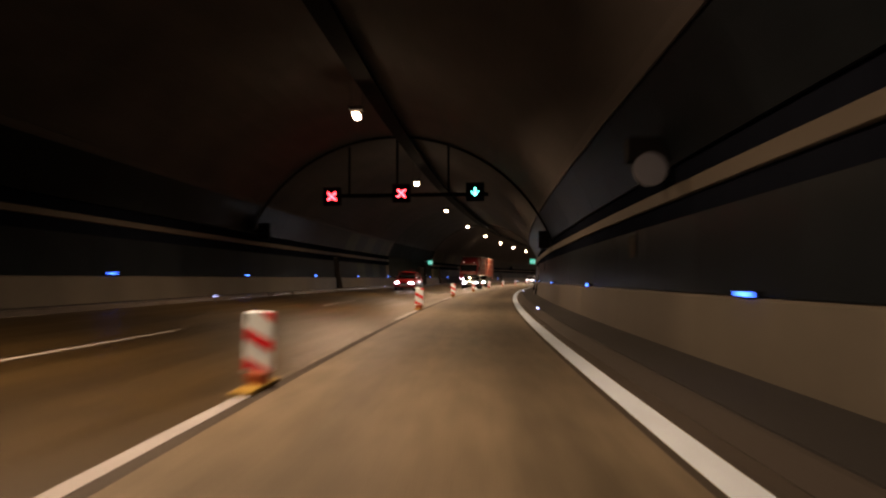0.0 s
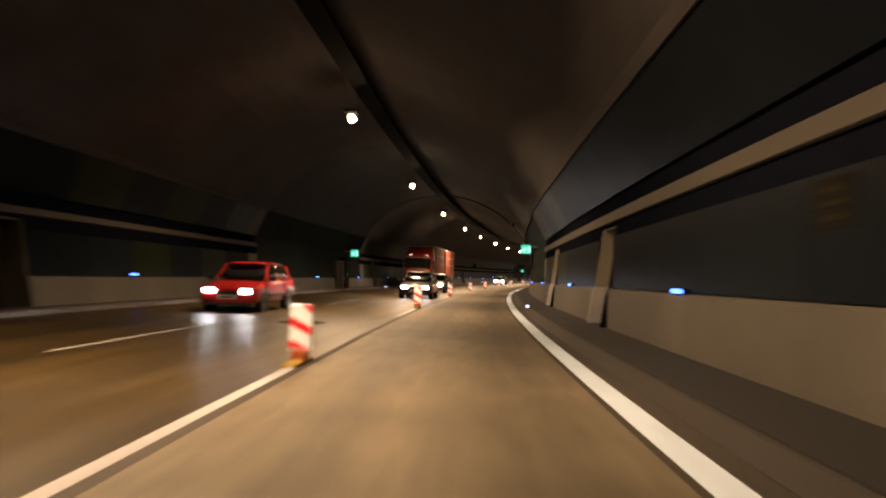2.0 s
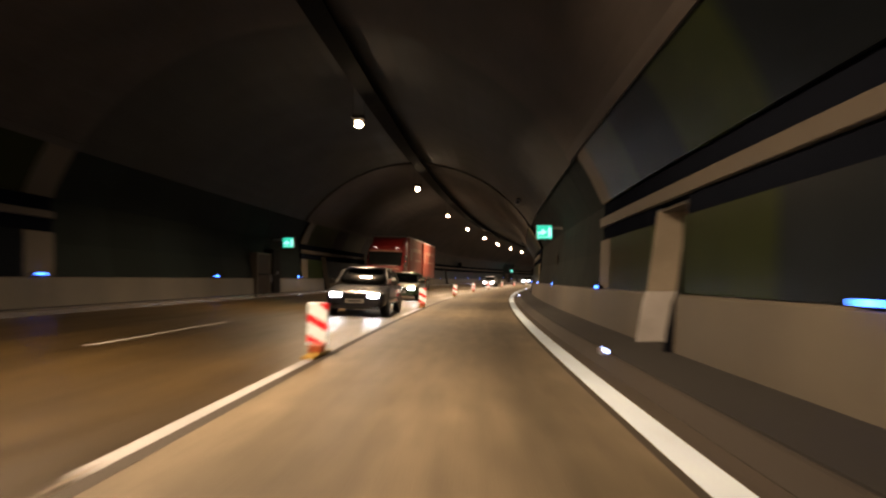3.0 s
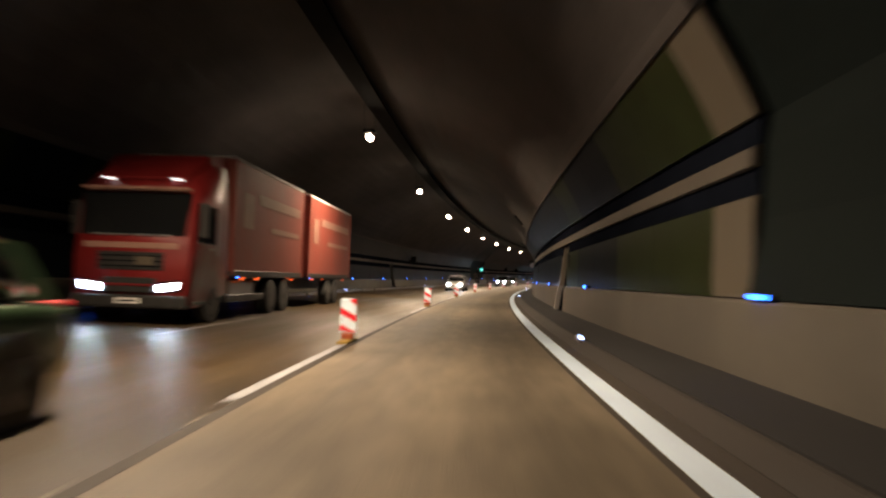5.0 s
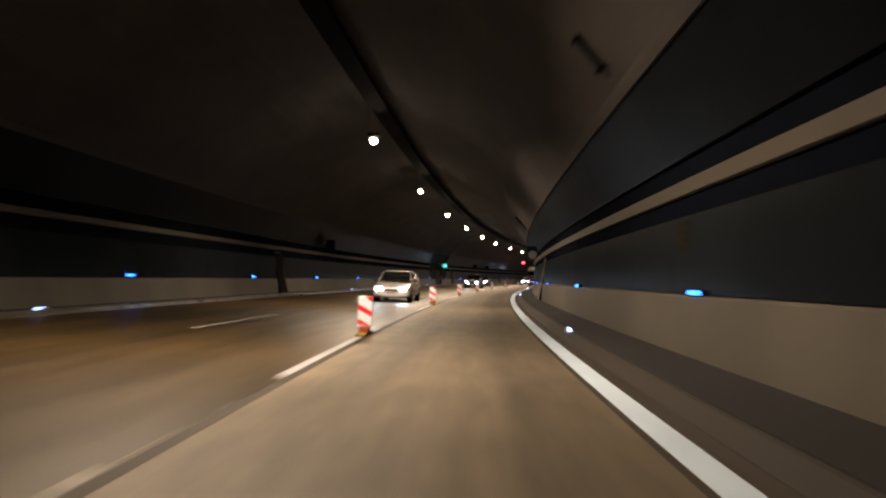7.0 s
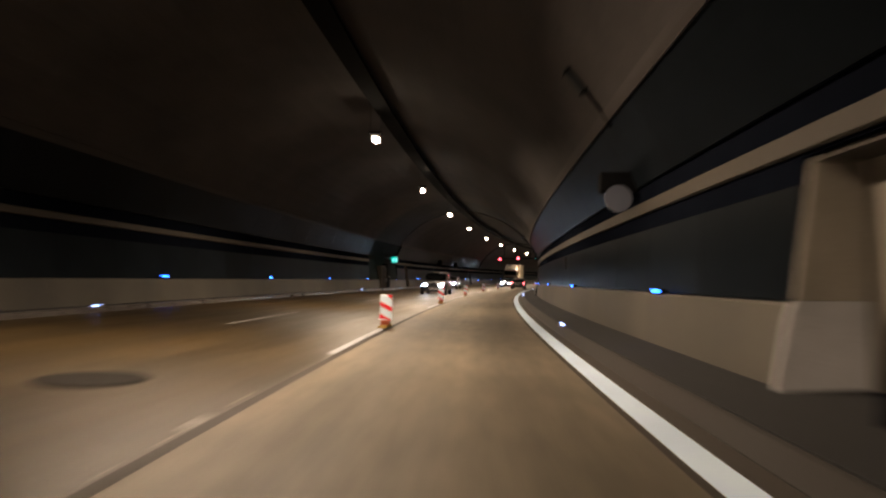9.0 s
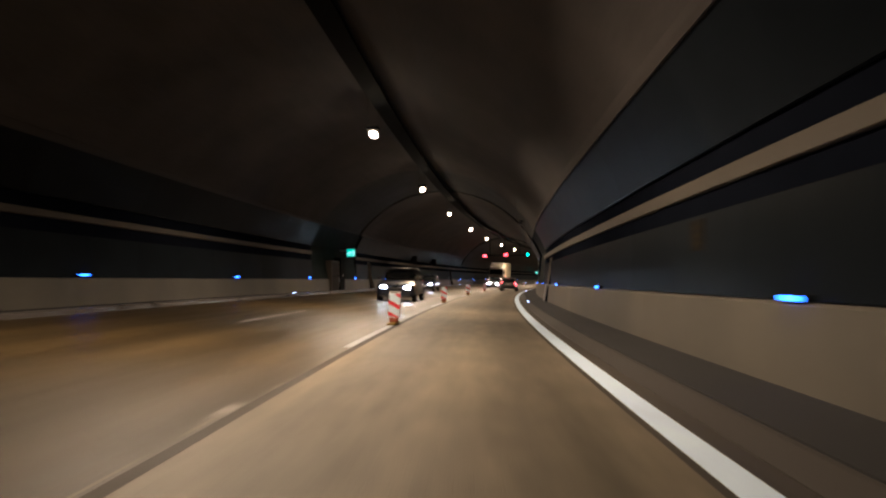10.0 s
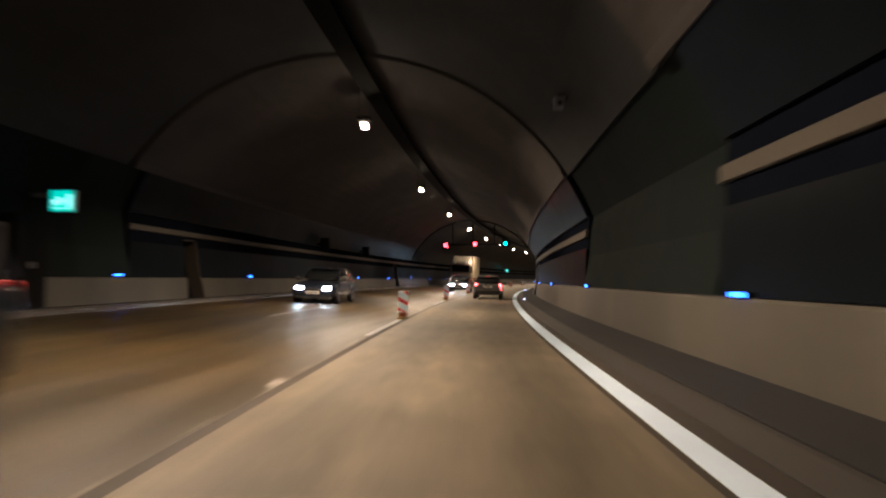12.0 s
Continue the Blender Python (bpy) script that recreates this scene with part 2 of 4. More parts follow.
def box(x0, x1, y0, y1, z0, z1, bevel=0.0, seg=1, bm=None):
    own = bmesh.new()
    bmesh.ops.create_cube(own, size=1)
    for v in own.verts:
        v.co = Vector(((x0 + x1) / 2 + v.co.x * (x1 - x0), (y0 + y1) / 2 + v.co.y * (y1 - y0), (z0 + z1) / 2 + v.co.z * (z1 - z0)))
    if bevel:
        bmesh.ops.bevel(own, geom=list(own.edges), offset=bevel, segments=seg, affect="EDGES", profile=0.5)
    if bm is None:
        return own
    merge(bm, own)
    return bm


def merge(bm, other):
    me = bpy.data.meshes.new("tmp")
    other.to_mesh(me)
    other.free()
    bm.from_mesh(me)
    bpy.data.meshes.remove(me)


def disc(radius, depth, axis, at, n=20, bevel=0.0, taper=1.0):
    bm = bmesh.new()
    bmesh.ops.create_cone(bm, cap_ends=True, segments=n, radius1=radius, radius2=radius * taper, depth=depth)
    if bevel:
        rim = [e for e in bm.edges if abs(e.verts[0].co.z - e.verts[1].co.z) < 1e-6]
        bmesh.ops.bevel(bm, geom=rim, offset=bevel, segments=2, affect="EDGES", profile=0.5)
    turn = {"x": Matrix.Rotation(math.pi / 2, 4, "Y"), "y": Matrix.Rotation(math.pi / 2, 4, "X"), "z": Matrix.Identity(4)}[axis]
    bmesh.ops.transform(bm, matrix=Matrix.Translation(at) @ turn, verts=bm.verts)
    return bm


def tube(points, radius, n=8):
    bm = bmesh.new()
    rings = []
    for i, p in enumerate(points):
        t = (points[min(i + 1, len(points) - 1)] - points[max(i - 1, 0)]).normalized()
        a = t.cross(Vector((0, 0, 1)) if abs(t.z) < 0.9 else Vector((0, 1, 0))).normalized()
        b = t.cross(a)
        rings.append([bm.verts.new(p + radius * (math.cos(2 * math.pi * j / n) * a + math.sin(2 * math.pi * j / n) * b)) for j in range(n)])
    for r0, r1 in zip(rings, rings[1:]):
        for j in range(n):
            bm.faces.new((r0[j], r0[(j + 1) % n], r1[(j + 1) % n], r1[j]))
    bm.faces.new(rings[0][::-1])
    bm.faces.new(rings[-1])
    return bm


def sweep(name, profile, s0, s1, mat, closed=False, step=3.0, smooth=False):
    """A profile of (d, z) drawn along the bend from s0 to s1, with UVs in metres across and along."""
    n = max(1, math.ceil((s1 - s0) / step))
    k = len(profile)
    run = [0.0]
    ring = list(profile) + ([profile[0]] if closed else [])
    for p, q in zip(ring, ring[1:]):
        run.append(run[-1] + math.hypot(q[0] - p[0], q[1] - p[1]))
    verts, faces, uvs = [], [], []
    for i in range(n + 1):
        s = s0 + (s1 - s0) * i / n
        verts += [spot(s, d, z) for d, z in profile]
    for i in range(n):
        sa, sb = s0 + (s1 - s0) * i / n, s0 + (s1 - s0) * (i + 1) / n
        for j in range(k if closed else k - 1):
            j2 = (j + 1) % k
            faces.append((i * k + j, i * k + j2, (i + 1) * k + j2, (i + 1) * k + j))
            uvs += [(run[j], sa), (run[j + 1], sa), (run[j + 1], sb), (run[j], sb)]
    if closed:
        faces.append(tuple(range(k - 1, -1, -1)))
        faces.append(tuple(n * k + j for j in range(k)))
        uvs += [(profile[j][0], profile[j][1]) for j in range(k - 1, -1, -1)] + [(d, z) for d, z in profile]
    me = bpy.data.meshes.new(name)
    me.from_pydata(verts, [], faces)
    layer = me.uv_layers.new(name="UVMap")
    layer.data.foreach_set("uv", [c for uv in uvs for c in uv])
    me.materials.append(mat)
    if smooth:
        me.shade_smooth()
    me.update()
    return me


def spaced(known, gap, first, last):
    """Places along the bend of a regular row, through those that are known."""
    ks = sorted(known)
    out = []
    for i in range(first, last):
        if i < ks[0]:
            out.append(known[ks[0]] + gap * (i - ks[0]))
        elif i > ks[-1]:
            out.append(known[ks[-1]] + gap * (i - ks[-1]))
        else:
            out.append(float(np.interp(i, ks, [known[k] for k in ks])))
    return out


def structure(name, me, label, category="structure"):
    return tagged(new(name, me), label, category, kind="structure")


# ------------------------------------------------------------ large structure
S0, S1 = -34.0, 400.0
VAULT_R, VAULT_Z = 7.72, 0.05


def side(right, d, z):
    """A point of the right-hand side, or its mirror on the left, which stands a little higher on the banked road."""
    return (d, z) if right else (2 * AXIS - d, z + 0.36 - 0.05 * z + 0.1 * max(z - 1.0, 0.0))


def sided(right, pts):
    return [side(right, d, z) for d, z in pts]


road = structure("road", sweep("road", [(-1.93, road_z(-1.93)), (1.73, road_z(1.73))], S0, S1, M_ROAD), "worn road surface of the driven lane, headlight glow in its paler colour", "road")
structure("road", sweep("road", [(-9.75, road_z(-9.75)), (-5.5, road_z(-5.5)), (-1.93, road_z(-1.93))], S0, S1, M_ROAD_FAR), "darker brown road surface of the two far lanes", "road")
structure("gutter", sweep("gutter", [(1.73, road_z(1.73)), (1.82, road_z(1.73) - 0.008), (1.96, road_z(2.0))], S0, S1, M_GUTTER), "shallow stained concrete gutter beside the kerb", "gutter")
for right, word in ((True, "right"), (False, "left")):
    zr = road_z(2.0) if right else road_z(-9.75) - 0.31
    kerb = [(1.95, zr - 0.05), (1.95, zr + 0.012), (1.97, zr + 0.03), (2.1, 0.066), (2.13, 0.08), (2.15, 0.076), (2.15, zr - 0.05)]
    if not right:
        kerb = [(1.95, -0.02), (1.95, 0.1), (1.975, 0.125), (2.2, 0.13), (2.2, -0.02)]
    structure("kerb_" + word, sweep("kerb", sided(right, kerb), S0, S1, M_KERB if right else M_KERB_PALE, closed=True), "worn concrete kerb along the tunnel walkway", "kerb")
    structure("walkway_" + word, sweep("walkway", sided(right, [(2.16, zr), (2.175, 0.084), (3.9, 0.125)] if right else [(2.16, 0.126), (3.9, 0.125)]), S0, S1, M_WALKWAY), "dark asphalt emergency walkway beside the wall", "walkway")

# niches: the far jamb's s; openings 1.75 m wide on the right and 1.2 m on the left
NICHE_W = {True: 1.75, False: 1.2}
NICHES = {True: [4.0, 49.0, 60.2, 106.5, 150.6, 196.2, 241.6, 287.0], False: [49.0, 95.0, 150.0, 218.3, 262.0, 306.0]}
# dark-painted lining at the emergency exits, which begins and ends a little later on the left
ZONES = {True: [(65.2, 88.35), (200.8, 212.2)], False: [(66.15, 89.3), (201.75, 213.15)]}
DARK_VAULT = [(66.15, 88.35), (201.75, 212.2)]
# beige panels at the ends of the first of them
RINGS = {True: [(64.0, 65.2), (88.35, 89.6)], False: [(64.95, 66.15), (89.3, 90.55)]}


def free_ranges(cuts, a, b):
    """What is left of a..b between the cuts."""
    out, at = [], a
    for c0, c1 in sorted(cuts):
        if c0 > at:
            out.append((at, min(c0, b)))
        at = max(at, c1)
    if at < b:
        out.append((at, b))
    return [r for r in out if r[1] - r[0] > 0.05]


def vault_rise(share):
    """How much higher the vault stands, from its right-hand edge (0) to its left-hand one (1)."""
    return 0.16 * share + 0.29 * share ** 3


def vault(grow=0.0, a0=None, n=28):
    start = math.asin((4.15 - VAULT_Z) / VAULT_R) if a0 is None else a0
    pts = []
    for i in range(n + 1):
        a = start + (math.pi - 2 * start) * i / n
        pts.append((AXIS + (VAULT_R + grow) * math.cos(a), VAULT_Z + (VAULT_R + grow) * math.sin(a) + vault_rise(i / n)))
    return pts


ceiling_cuts = free_ranges(DARK_VAULT, S0, S1)
for a, b in ceiling_cuts:
    structure("ceiling", sweep("ceiling", vault() + vault(0.35)[::-1], a, b, M_VAULT, closed=True), "brown sprayed-concrete tunnel vault", "ceiling")
    # the vault's bare lower edges stand a little proud of the wall panels
    for flip in (False, True):
        start = math.asin((4.15 - VAULT_Z) / VAULT_R)
        lip = []
        for grow, turn in ((0.06, 0.0), (-0.045, 0.002), (-0.05, 0.016), (-0.04, 0.03), (0.06, 0.032)):
            x = (VAULT_R + grow) * math.cos(start + turn)
            lip.append((AXIS + (-x if flip else x), VAULT_Z + (VAULT_R + grow) * math.sin(start + turn) + (vault_rise(1) if flip else 0.0)))
        structure("vault_edge", sweep("vault_edge", lip, a, b, M_VAULT_EDGE, closed=True), "paler bare concrete lower edge of the vault", "ceiling")
for a, b in DARK_VAULT:
    structure("ceiling", sweep("ceiling", vault(0.08) + vault(0.4)[::-1], a, b, M_VAULT_DARK, closed=True), "dark-painted tunnel vault at the emergency exit", "ceiling")


def upper_curve(z0, z1, n=4, grow=0.0):
    pts = []
    for i in range(n + 1):
        z = z0 + (z1 - z0) * i / n
        pts.append((AXIS + math.sqrt((VAULT_R + grow) ** 2 - (z - VAULT_Z) ** 2), z))
    return pts


BASE = [(3.02, 0.06), (3.08, 0.9), (3.12, 0.93), (3.75, 0.93), (3.75, 0.06)]
LOWER = [(3.165, 0.945), (3.21, 2.06)]
LEDGE = [(3.2, 2.388), (3.2, 2.585), (3.22, 2.6), (3.75, 2.6), (3.75, 2.375), (3.22, 2.375)]
LEDGE_SLIM = [(3.2, 2.43), (3.2, 2.58), (3.24, 2.6), (3.75, 2.6), (3.75, 2.41), (3.23, 2.41)]   # on the left
UPPER = upper_curve(2.95, 4.15)
BACK_TOP = [(3.275, 2.34), (3.3, 2.6), (3.325, 2.94), (3.36, 3.0), (2.75, 4.22), (3.2, 4.4), (3.9, 3.0)]
BACK = [(3.46, 0.93), (3.48, 1.95), (3.29, 2.0)] + BACK_TOP + [(3.9, 0.93)]


def slab(pts, thick):
    """A panel's closed profile: its face and a back set off outwards."""
    return list(pts) + [(d + thick, z) for d, z in reversed(pts)]


panel_meshes = {}


def panel(parent, name, key, right, profile, s, length, mat, label=""):
    k = (key, right, round(length, 2), mat.name)
    if k not in panel_meshes:
        panel_meshes[k] = sweep(name, sided(right, profile), 0.0, length, mat, closed=True, step=3.0)
    ob = new(name, panel_meshes[k])
    ob.parent, ob.matrix_basis = parent, along(s)
    return tagged(ob, label)


for right, word in ((True, "right"), (False, "left")):
    holes = [(j - NICHE_W[right], j) for j in NICHES[right]]
    wall = None
    for a, b in free_ranges(holes + ZONES[right], S0, S1):
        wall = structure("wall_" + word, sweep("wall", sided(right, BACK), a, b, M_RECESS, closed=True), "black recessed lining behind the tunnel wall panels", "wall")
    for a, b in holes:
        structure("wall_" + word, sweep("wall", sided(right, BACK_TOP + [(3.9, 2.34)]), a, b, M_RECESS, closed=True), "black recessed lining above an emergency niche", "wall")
    # the wall's face: base blocks, two rows of panels and the ledge between them
    for a, b in free_ranges(holes, -12, 335):
        n = max(1, round((b - a) / 5.65))
        for i in range(n):
            s, ln = a + (b - a) * i / n, (b - a) / n
            panel(wall, "base_block", "base", right, BASE, s + 0.006, ln - 0.012, M_BASE)
    for a, b in free_ranges(holes + ZONES[right] + RINGS[right], -12, 335):
        n = max(1, round((b - a) / 2.83))
        for i in range(n):
            s, ln = a + (b - a) * i / n, (b - a) / n
            mid = s + ln / 2
            green = (52 < mid < 64 and i % 2 == 0) or 89.6 < mid < 95.4 or 100.4 < mid < 103.4
            mat = M_GREEN if green else M_PANEL
            panel(wall, "wall_panel", "lower", right, slab(LOWER, 0.06), s + 0.006, ln - 0.012, mat)
    for a, b in free_ranges(ZONES[right] + RINGS[right], -12, 335):
        n = max(1, round((b - a) / 2.83))
        for i in range(n):
            s, ln = a + (b - a) * i / n, (b - a) / n
            mid = s + ln / 2
            green = (52 < mid < 64 and i % 2 == 0) or 89.6 < mid < 95.4 or 100.4 < mid < 103.4
            panel(wall, "wall_panel", "upper", right, slab(UPPER, 0.06), s + 0.006, ln - 0.012, M_GREEN if green else M_PANEL)
    for a, b in free_ranges(ZONES[right], -12, 335):
        n = max(1, round((b - a) / 11.3))
        for i in range(n):
            s, ln = a + (b - a) * i / n, (b - a) / n
            panel(wall, "ledge", "ledge", right, LEDGE if right else LEDGE_SLIM, s + 0.004, ln - 0.008, M_BAND, "beige-painted ledge")
    # dark lining at the exits, set back a little
    for a, b in ZONES[right]:
        deep = [(3.12, 0.945), (3.3, 1.8), (3.36, 2.6)] + upper_curve(2.95, 4.25, 4, 0.16)
        n = round((b - a) / 2.9)
        for i in range(n):
            s, ln = a + (b - a) * i / n, (b - a) / n
            panel(wall, "wall_panel", "deep", right, slab(deep, 0.1), s + 0.006, ln - 0.012, M_DARKGREEN)
    # beige panels at the ends of the first exit's zone
    for a, b in RINGS[right]:
        panel(wall, "wall_panel", "lower", right, slab(LOWER, 0.06), a + 0.006, b - a - 0.012, M_RING, "beige panel")
        panel(wall, "wall_panel", "upper", right, slab(UPPER, 0.06), a + 0.006, b - a - 0.012, M_RING, "beige panel")
    # far ends without separate panels
    for a, b in ((S0, -12.05), (335.05, S1)):
        structure("wall_" + word, sweep("wall", sided(right, BASE), a, b, M_BASE, closed=True), "beige concrete wall base far along the tunnel", "wall")
        structure("wall_" + word, sweep("wall", sided(right, slab(LOWER, 0.06)), a, b, M_PANEL, closed=True), "grey wall panels far along the tunnel", "wall")
        structure("wall_" + word, sweep("wall", sided(right, slab(UPPER, 0.06)), a, b, M_PANEL, closed=True), "grey wall panels far along the tunnel", "wall")
        structure("ledge_" + word, sweep("ledge", sided(right, LEDGE if right else LEDGE_SLIM), a, b, M_BAND, closed=True), "beige ledge far along the tunnel", "ledge")
    # niches
    for j in NICHES[right]:
        a = j - NICHE_W[right]
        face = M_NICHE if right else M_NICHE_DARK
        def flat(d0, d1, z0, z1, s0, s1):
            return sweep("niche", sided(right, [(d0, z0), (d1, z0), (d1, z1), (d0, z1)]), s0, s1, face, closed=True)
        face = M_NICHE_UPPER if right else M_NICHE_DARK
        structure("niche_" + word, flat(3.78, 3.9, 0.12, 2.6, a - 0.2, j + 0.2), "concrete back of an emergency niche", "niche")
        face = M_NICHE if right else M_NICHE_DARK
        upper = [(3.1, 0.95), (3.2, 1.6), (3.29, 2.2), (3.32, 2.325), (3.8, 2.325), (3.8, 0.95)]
        # right foot paler than the top: headlight cut-off put into its colour
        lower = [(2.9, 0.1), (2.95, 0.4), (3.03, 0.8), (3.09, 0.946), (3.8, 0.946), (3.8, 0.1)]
        # near jamb coloured black, painted out because it faces away
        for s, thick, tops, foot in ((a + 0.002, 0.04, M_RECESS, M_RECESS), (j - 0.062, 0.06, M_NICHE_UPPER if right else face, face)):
            structure("niche_jamb_" + word, sweep("niche", sided(right, upper), s, s + thick, tops, closed=True), "concrete jamb of an emergency niche", "niche")
            structure("niche_jamb_" + word, sweep("niche", sided(right, lower), s, s + thick, foot, closed=True), "flared concrete foot of a niche jamb", "niche")
        # head darkened in its colour, as no light reaches it
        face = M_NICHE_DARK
        structure("niche_head_" + word, flat(3.34, 3.8, 2.27, 2.325, a, j), "head of an emergency niche, coloured dark as unlit", "niche")
for s, word in ((S0 + 0.2, "south"), (S1 - 0.4, "north")):
    structure("wall_" + word, sweep("wall", [(5.5, -0.8), (5.5, 9), (-13.5, 9), (-13.5, -0.8)], s, s + 0.2, M_VAULT_DARK, closed=True), "dark end where the tunnel goes on", "wall")


# ------------------------------------------------------------ road markings
def strip(name, d0, d1, a, b, mat, lift=0.004, label=""):
    ob = part(name, sweep(name, [(d0, road_z(d0) + lift), (d1, road_z(d1) + lift)], a, b, mat), None, road, label)
    return ob


strip("edge_line", 1.462, 1.73, S0, S1, M_PAINT, label="solid white edge line")
CYCLE = 17.06
# beacons stand at the ends of the lane dashes
BEACONS = spaced({0: 6.8, 1: 24.2, 2: 41.1, 4: 75.15, 5: 92.9, 6: 109.5, 9: 160.0, 10: 176.9, 11: 193.7, 12: 211.2}, CYCLE, -2, 23)
for i, at in zip(range(-2, 23), BEACONS):
    end = at - 0.05
    strip("lane_dash", -2.1, -1.97, end - 5.9, end, M_PAINT_DASH)
    far = at + float(np.interp(i, [2, 6, 10, 11], [0.2, 0.1, -1.1, -1.2]))
    strip("lane_dash", -5.52, -5.4, far, far + 5.7, M_PAINT_WORN)
    dot = at + float(np.interp(i, [2, 6, 9, 11], [6.8, 6.6, 5.3, 5.1]))
    strip("lane_dot", -2.1, -1.98, dot, dot + 0.45, M_PAINT_DOT, label="short worn marking")
flecks = random.Random(11)
for i in range(-1, 19):
    at = 6.9 + CYCLE * i + 0.6
    while at < 6.9 + CYCLE * (i + 1) - 6.2:
        ln = flecks.uniform(0.2, 1.1)
        w = flecks.uniform(0.015, 0.04)
        d = -2.0 + flecks.uniform(-0.05, 0.03)
        strip("paint_fleck", d - w, d, at, at + ln, M_FLECK)
        at += ln + flecks.uniform(0.3, 1.6)
strip("joint_seal", 1.385, 1.458, S0, S1, M_SEAL, 0.003, "dark bitumen seal beside the edge line")
strip("joint_seal", -1.965, -1.85, S0, S1, M_SEAL, 0.003, "dark bitumen seal along the lane joint")

cover = thing("drain_cover", "dark cast-iron drain cover sunk in the road", "drain cover")
part("cover", disc(0.5, 0.02, "z", (0, 0, 0.004), 28, 0.004), M_COVER, cover)
part("frame", disc(0.56, 0.012, "z", (0, 0, 0.002), 28, 0.002), M_COVER, cover)
cover.matrix_basis = place(48.4, -3.85, road_z(-3.85), 0, True)
copy_thing(cover, place(150.9, -3.85, road_z(-3.85), 0, True))

# ------------------------------------------------------------ fixtures of the tunnel
# luminaires on the crown
lum = thing("tunnel_luminaire", "burning warm-white tunnel luminaire on the crown", "tunnel lamp", "luminaires along the crown")
part("housing", box(-0.24, 0.24, -0.2, 0.2, 0.15, 0.28, 0.04, 2), M_TRAY, lum)
bowl = bmesh.new()
bmesh.ops.create_uvsphere(bowl, u_segments=20, v_segments=12, radius=1.0)
bmesh.ops.transform(bowl, matrix=Matrix.Translation((0, 0, 0.0)) @ Matrix.Diagonal((0.13, 0.13, 0.105, 1)), verts=bowl.verts)
part("glass", bowl, G_LAMP, lum, "glowing warm glass bowl", smooth=True)
for x in (-0.2, 0.2):
    part("bracket", box(x - 0.007, x + 0.007, -0.007, 0.007, 0.29, 1.35), M_VAULT_DARK, lum)
lum.matrix_basis = place(LAMPS[0], AXIS, 6.5)
for s in LAMPS[1:]:
    copy_thing(lum, place(s, AXIS, 6.5))

tray = structure("cable_tray", sweep("cable_tray", [(-3.8, 7.42), (-3.2, 7.42), (-3.2, 7.54), (-3.23, 7.54), (-3.23, 7.45), (-3.77, 7.45), (-3.77, 7.54), (-3.8, 7.54)], S0, S1, M_TRAY, closed=True), "black cable tray hung along the crown", "cable tray")
for i in range(0, 60):
    s = -8 + i * 6.0
    part("hanger", box(-3.52, -3.48, -0.02, 0.02, 7.52, 7.8), M_TRAY, tray, m=along(s))

# blue escape-route lights on both wall bases
blue = thing("escape_light", "blue LED escape-route light on the wall base", "marker light", "blue lights along the walls")
part("housing", box(-0.05, 0.06, -0.22, 0.22, -0.02, 0.05, 0.012), M_BLACK, blue)
for i in range(5):
    y = -0.16 + i * 0.08
    part("led", box(-0.07, -0.045, y - 0.03, y + 0.03, -0.012, 0.042, 0.008), G_BLUE, blue)


RIGHT_BLUE = spaced({0: 19.1, 2: 42.1, 3: 53.5, 7: 99.4, 8: 110.9, 9: 122.0, 13: 166.6, 14: 177.7, 15: 189.1, 16: 199.9}, 11.3, -3, 30)
LEFT_BLUE = spaced({0: 31.5, 4: 76.8, 8: 122.9, 10: 145.2, 13: 178.4, 17: 223.6}, 11.3, -4, 28)
blue.matrix_basis = place(RIGHT_BLUE[0], 3.11, 0.955)
for s in RIGHT_BLUE[1:]:
    copy_thing(blue, place(s, 3.11, 0.955))
for s in LEFT_BLUE:
    copy_thing(blue, place(s, -10.93, 1.31, 180))

# kerb studs
stud = thing("kerb_stud", "cold-white LED stud on the kerb", "marker light", "studs along the kerbs")
part("housing", box(-0.06, 0.06, -0.14, 0.14, -0.04, 0.055, 0.012), M_STEEL, stud)
for y in (-0.075, 0.075):
    part("lens", box(-0.025, 0.025, y - 0.035, y + 0.035, 0.05, 0.064, 0.006), G_STUD_TOP, stud)
part("front_lens", box(-0.04, 0.04, -0.152, -0.138, 0.012, 0.05, 0.004), G_STUD, stud)
RIGHT_STUDS = spaced({0: 24.4, 1: 58.6, 2: 93.4, 3: 127.2, 4: 160.5, 5: 194.1, 6: 228.5}, 34.0, -1, 11)
LEFT_STUDS = spaced({1: 59.5, 2: 94.1, 3: 128.2, 5: 194.9}, 33.9, 0, 11)
stud.matrix_basis = place(RIGHT_STUDS[0], 2.08, 0.089)
for s in RIGHT_STUDS[1:]:
    copy_thing(stud, place(s, 2.08, 0.089))
for s in LEFT_STUDS:
    copy_thing(stud, place(s, -9.85, 0.483))


def flat_shape(polys, y, depth):
    """Polygons of (x, z) with a small depth along y, facing -y."""
    bm = bmesh.new()
    for poly in polys:
        front = [bm.verts.new((x, y, z)) for x, z in poly]
        back = [bm.verts.new((x, y + depth, z)) for x, z in poly]
        bm.faces.new(front)
        bm.faces.new(back[::-1])
        for i in range(len(poly)):
            j = (i + 1) % len(poly)
            bm.faces.new((front[j], front[i], back[i], back[j]))
    bmesh.ops.recalc_face_normals(bm, faces=bm.faces)
    return bm


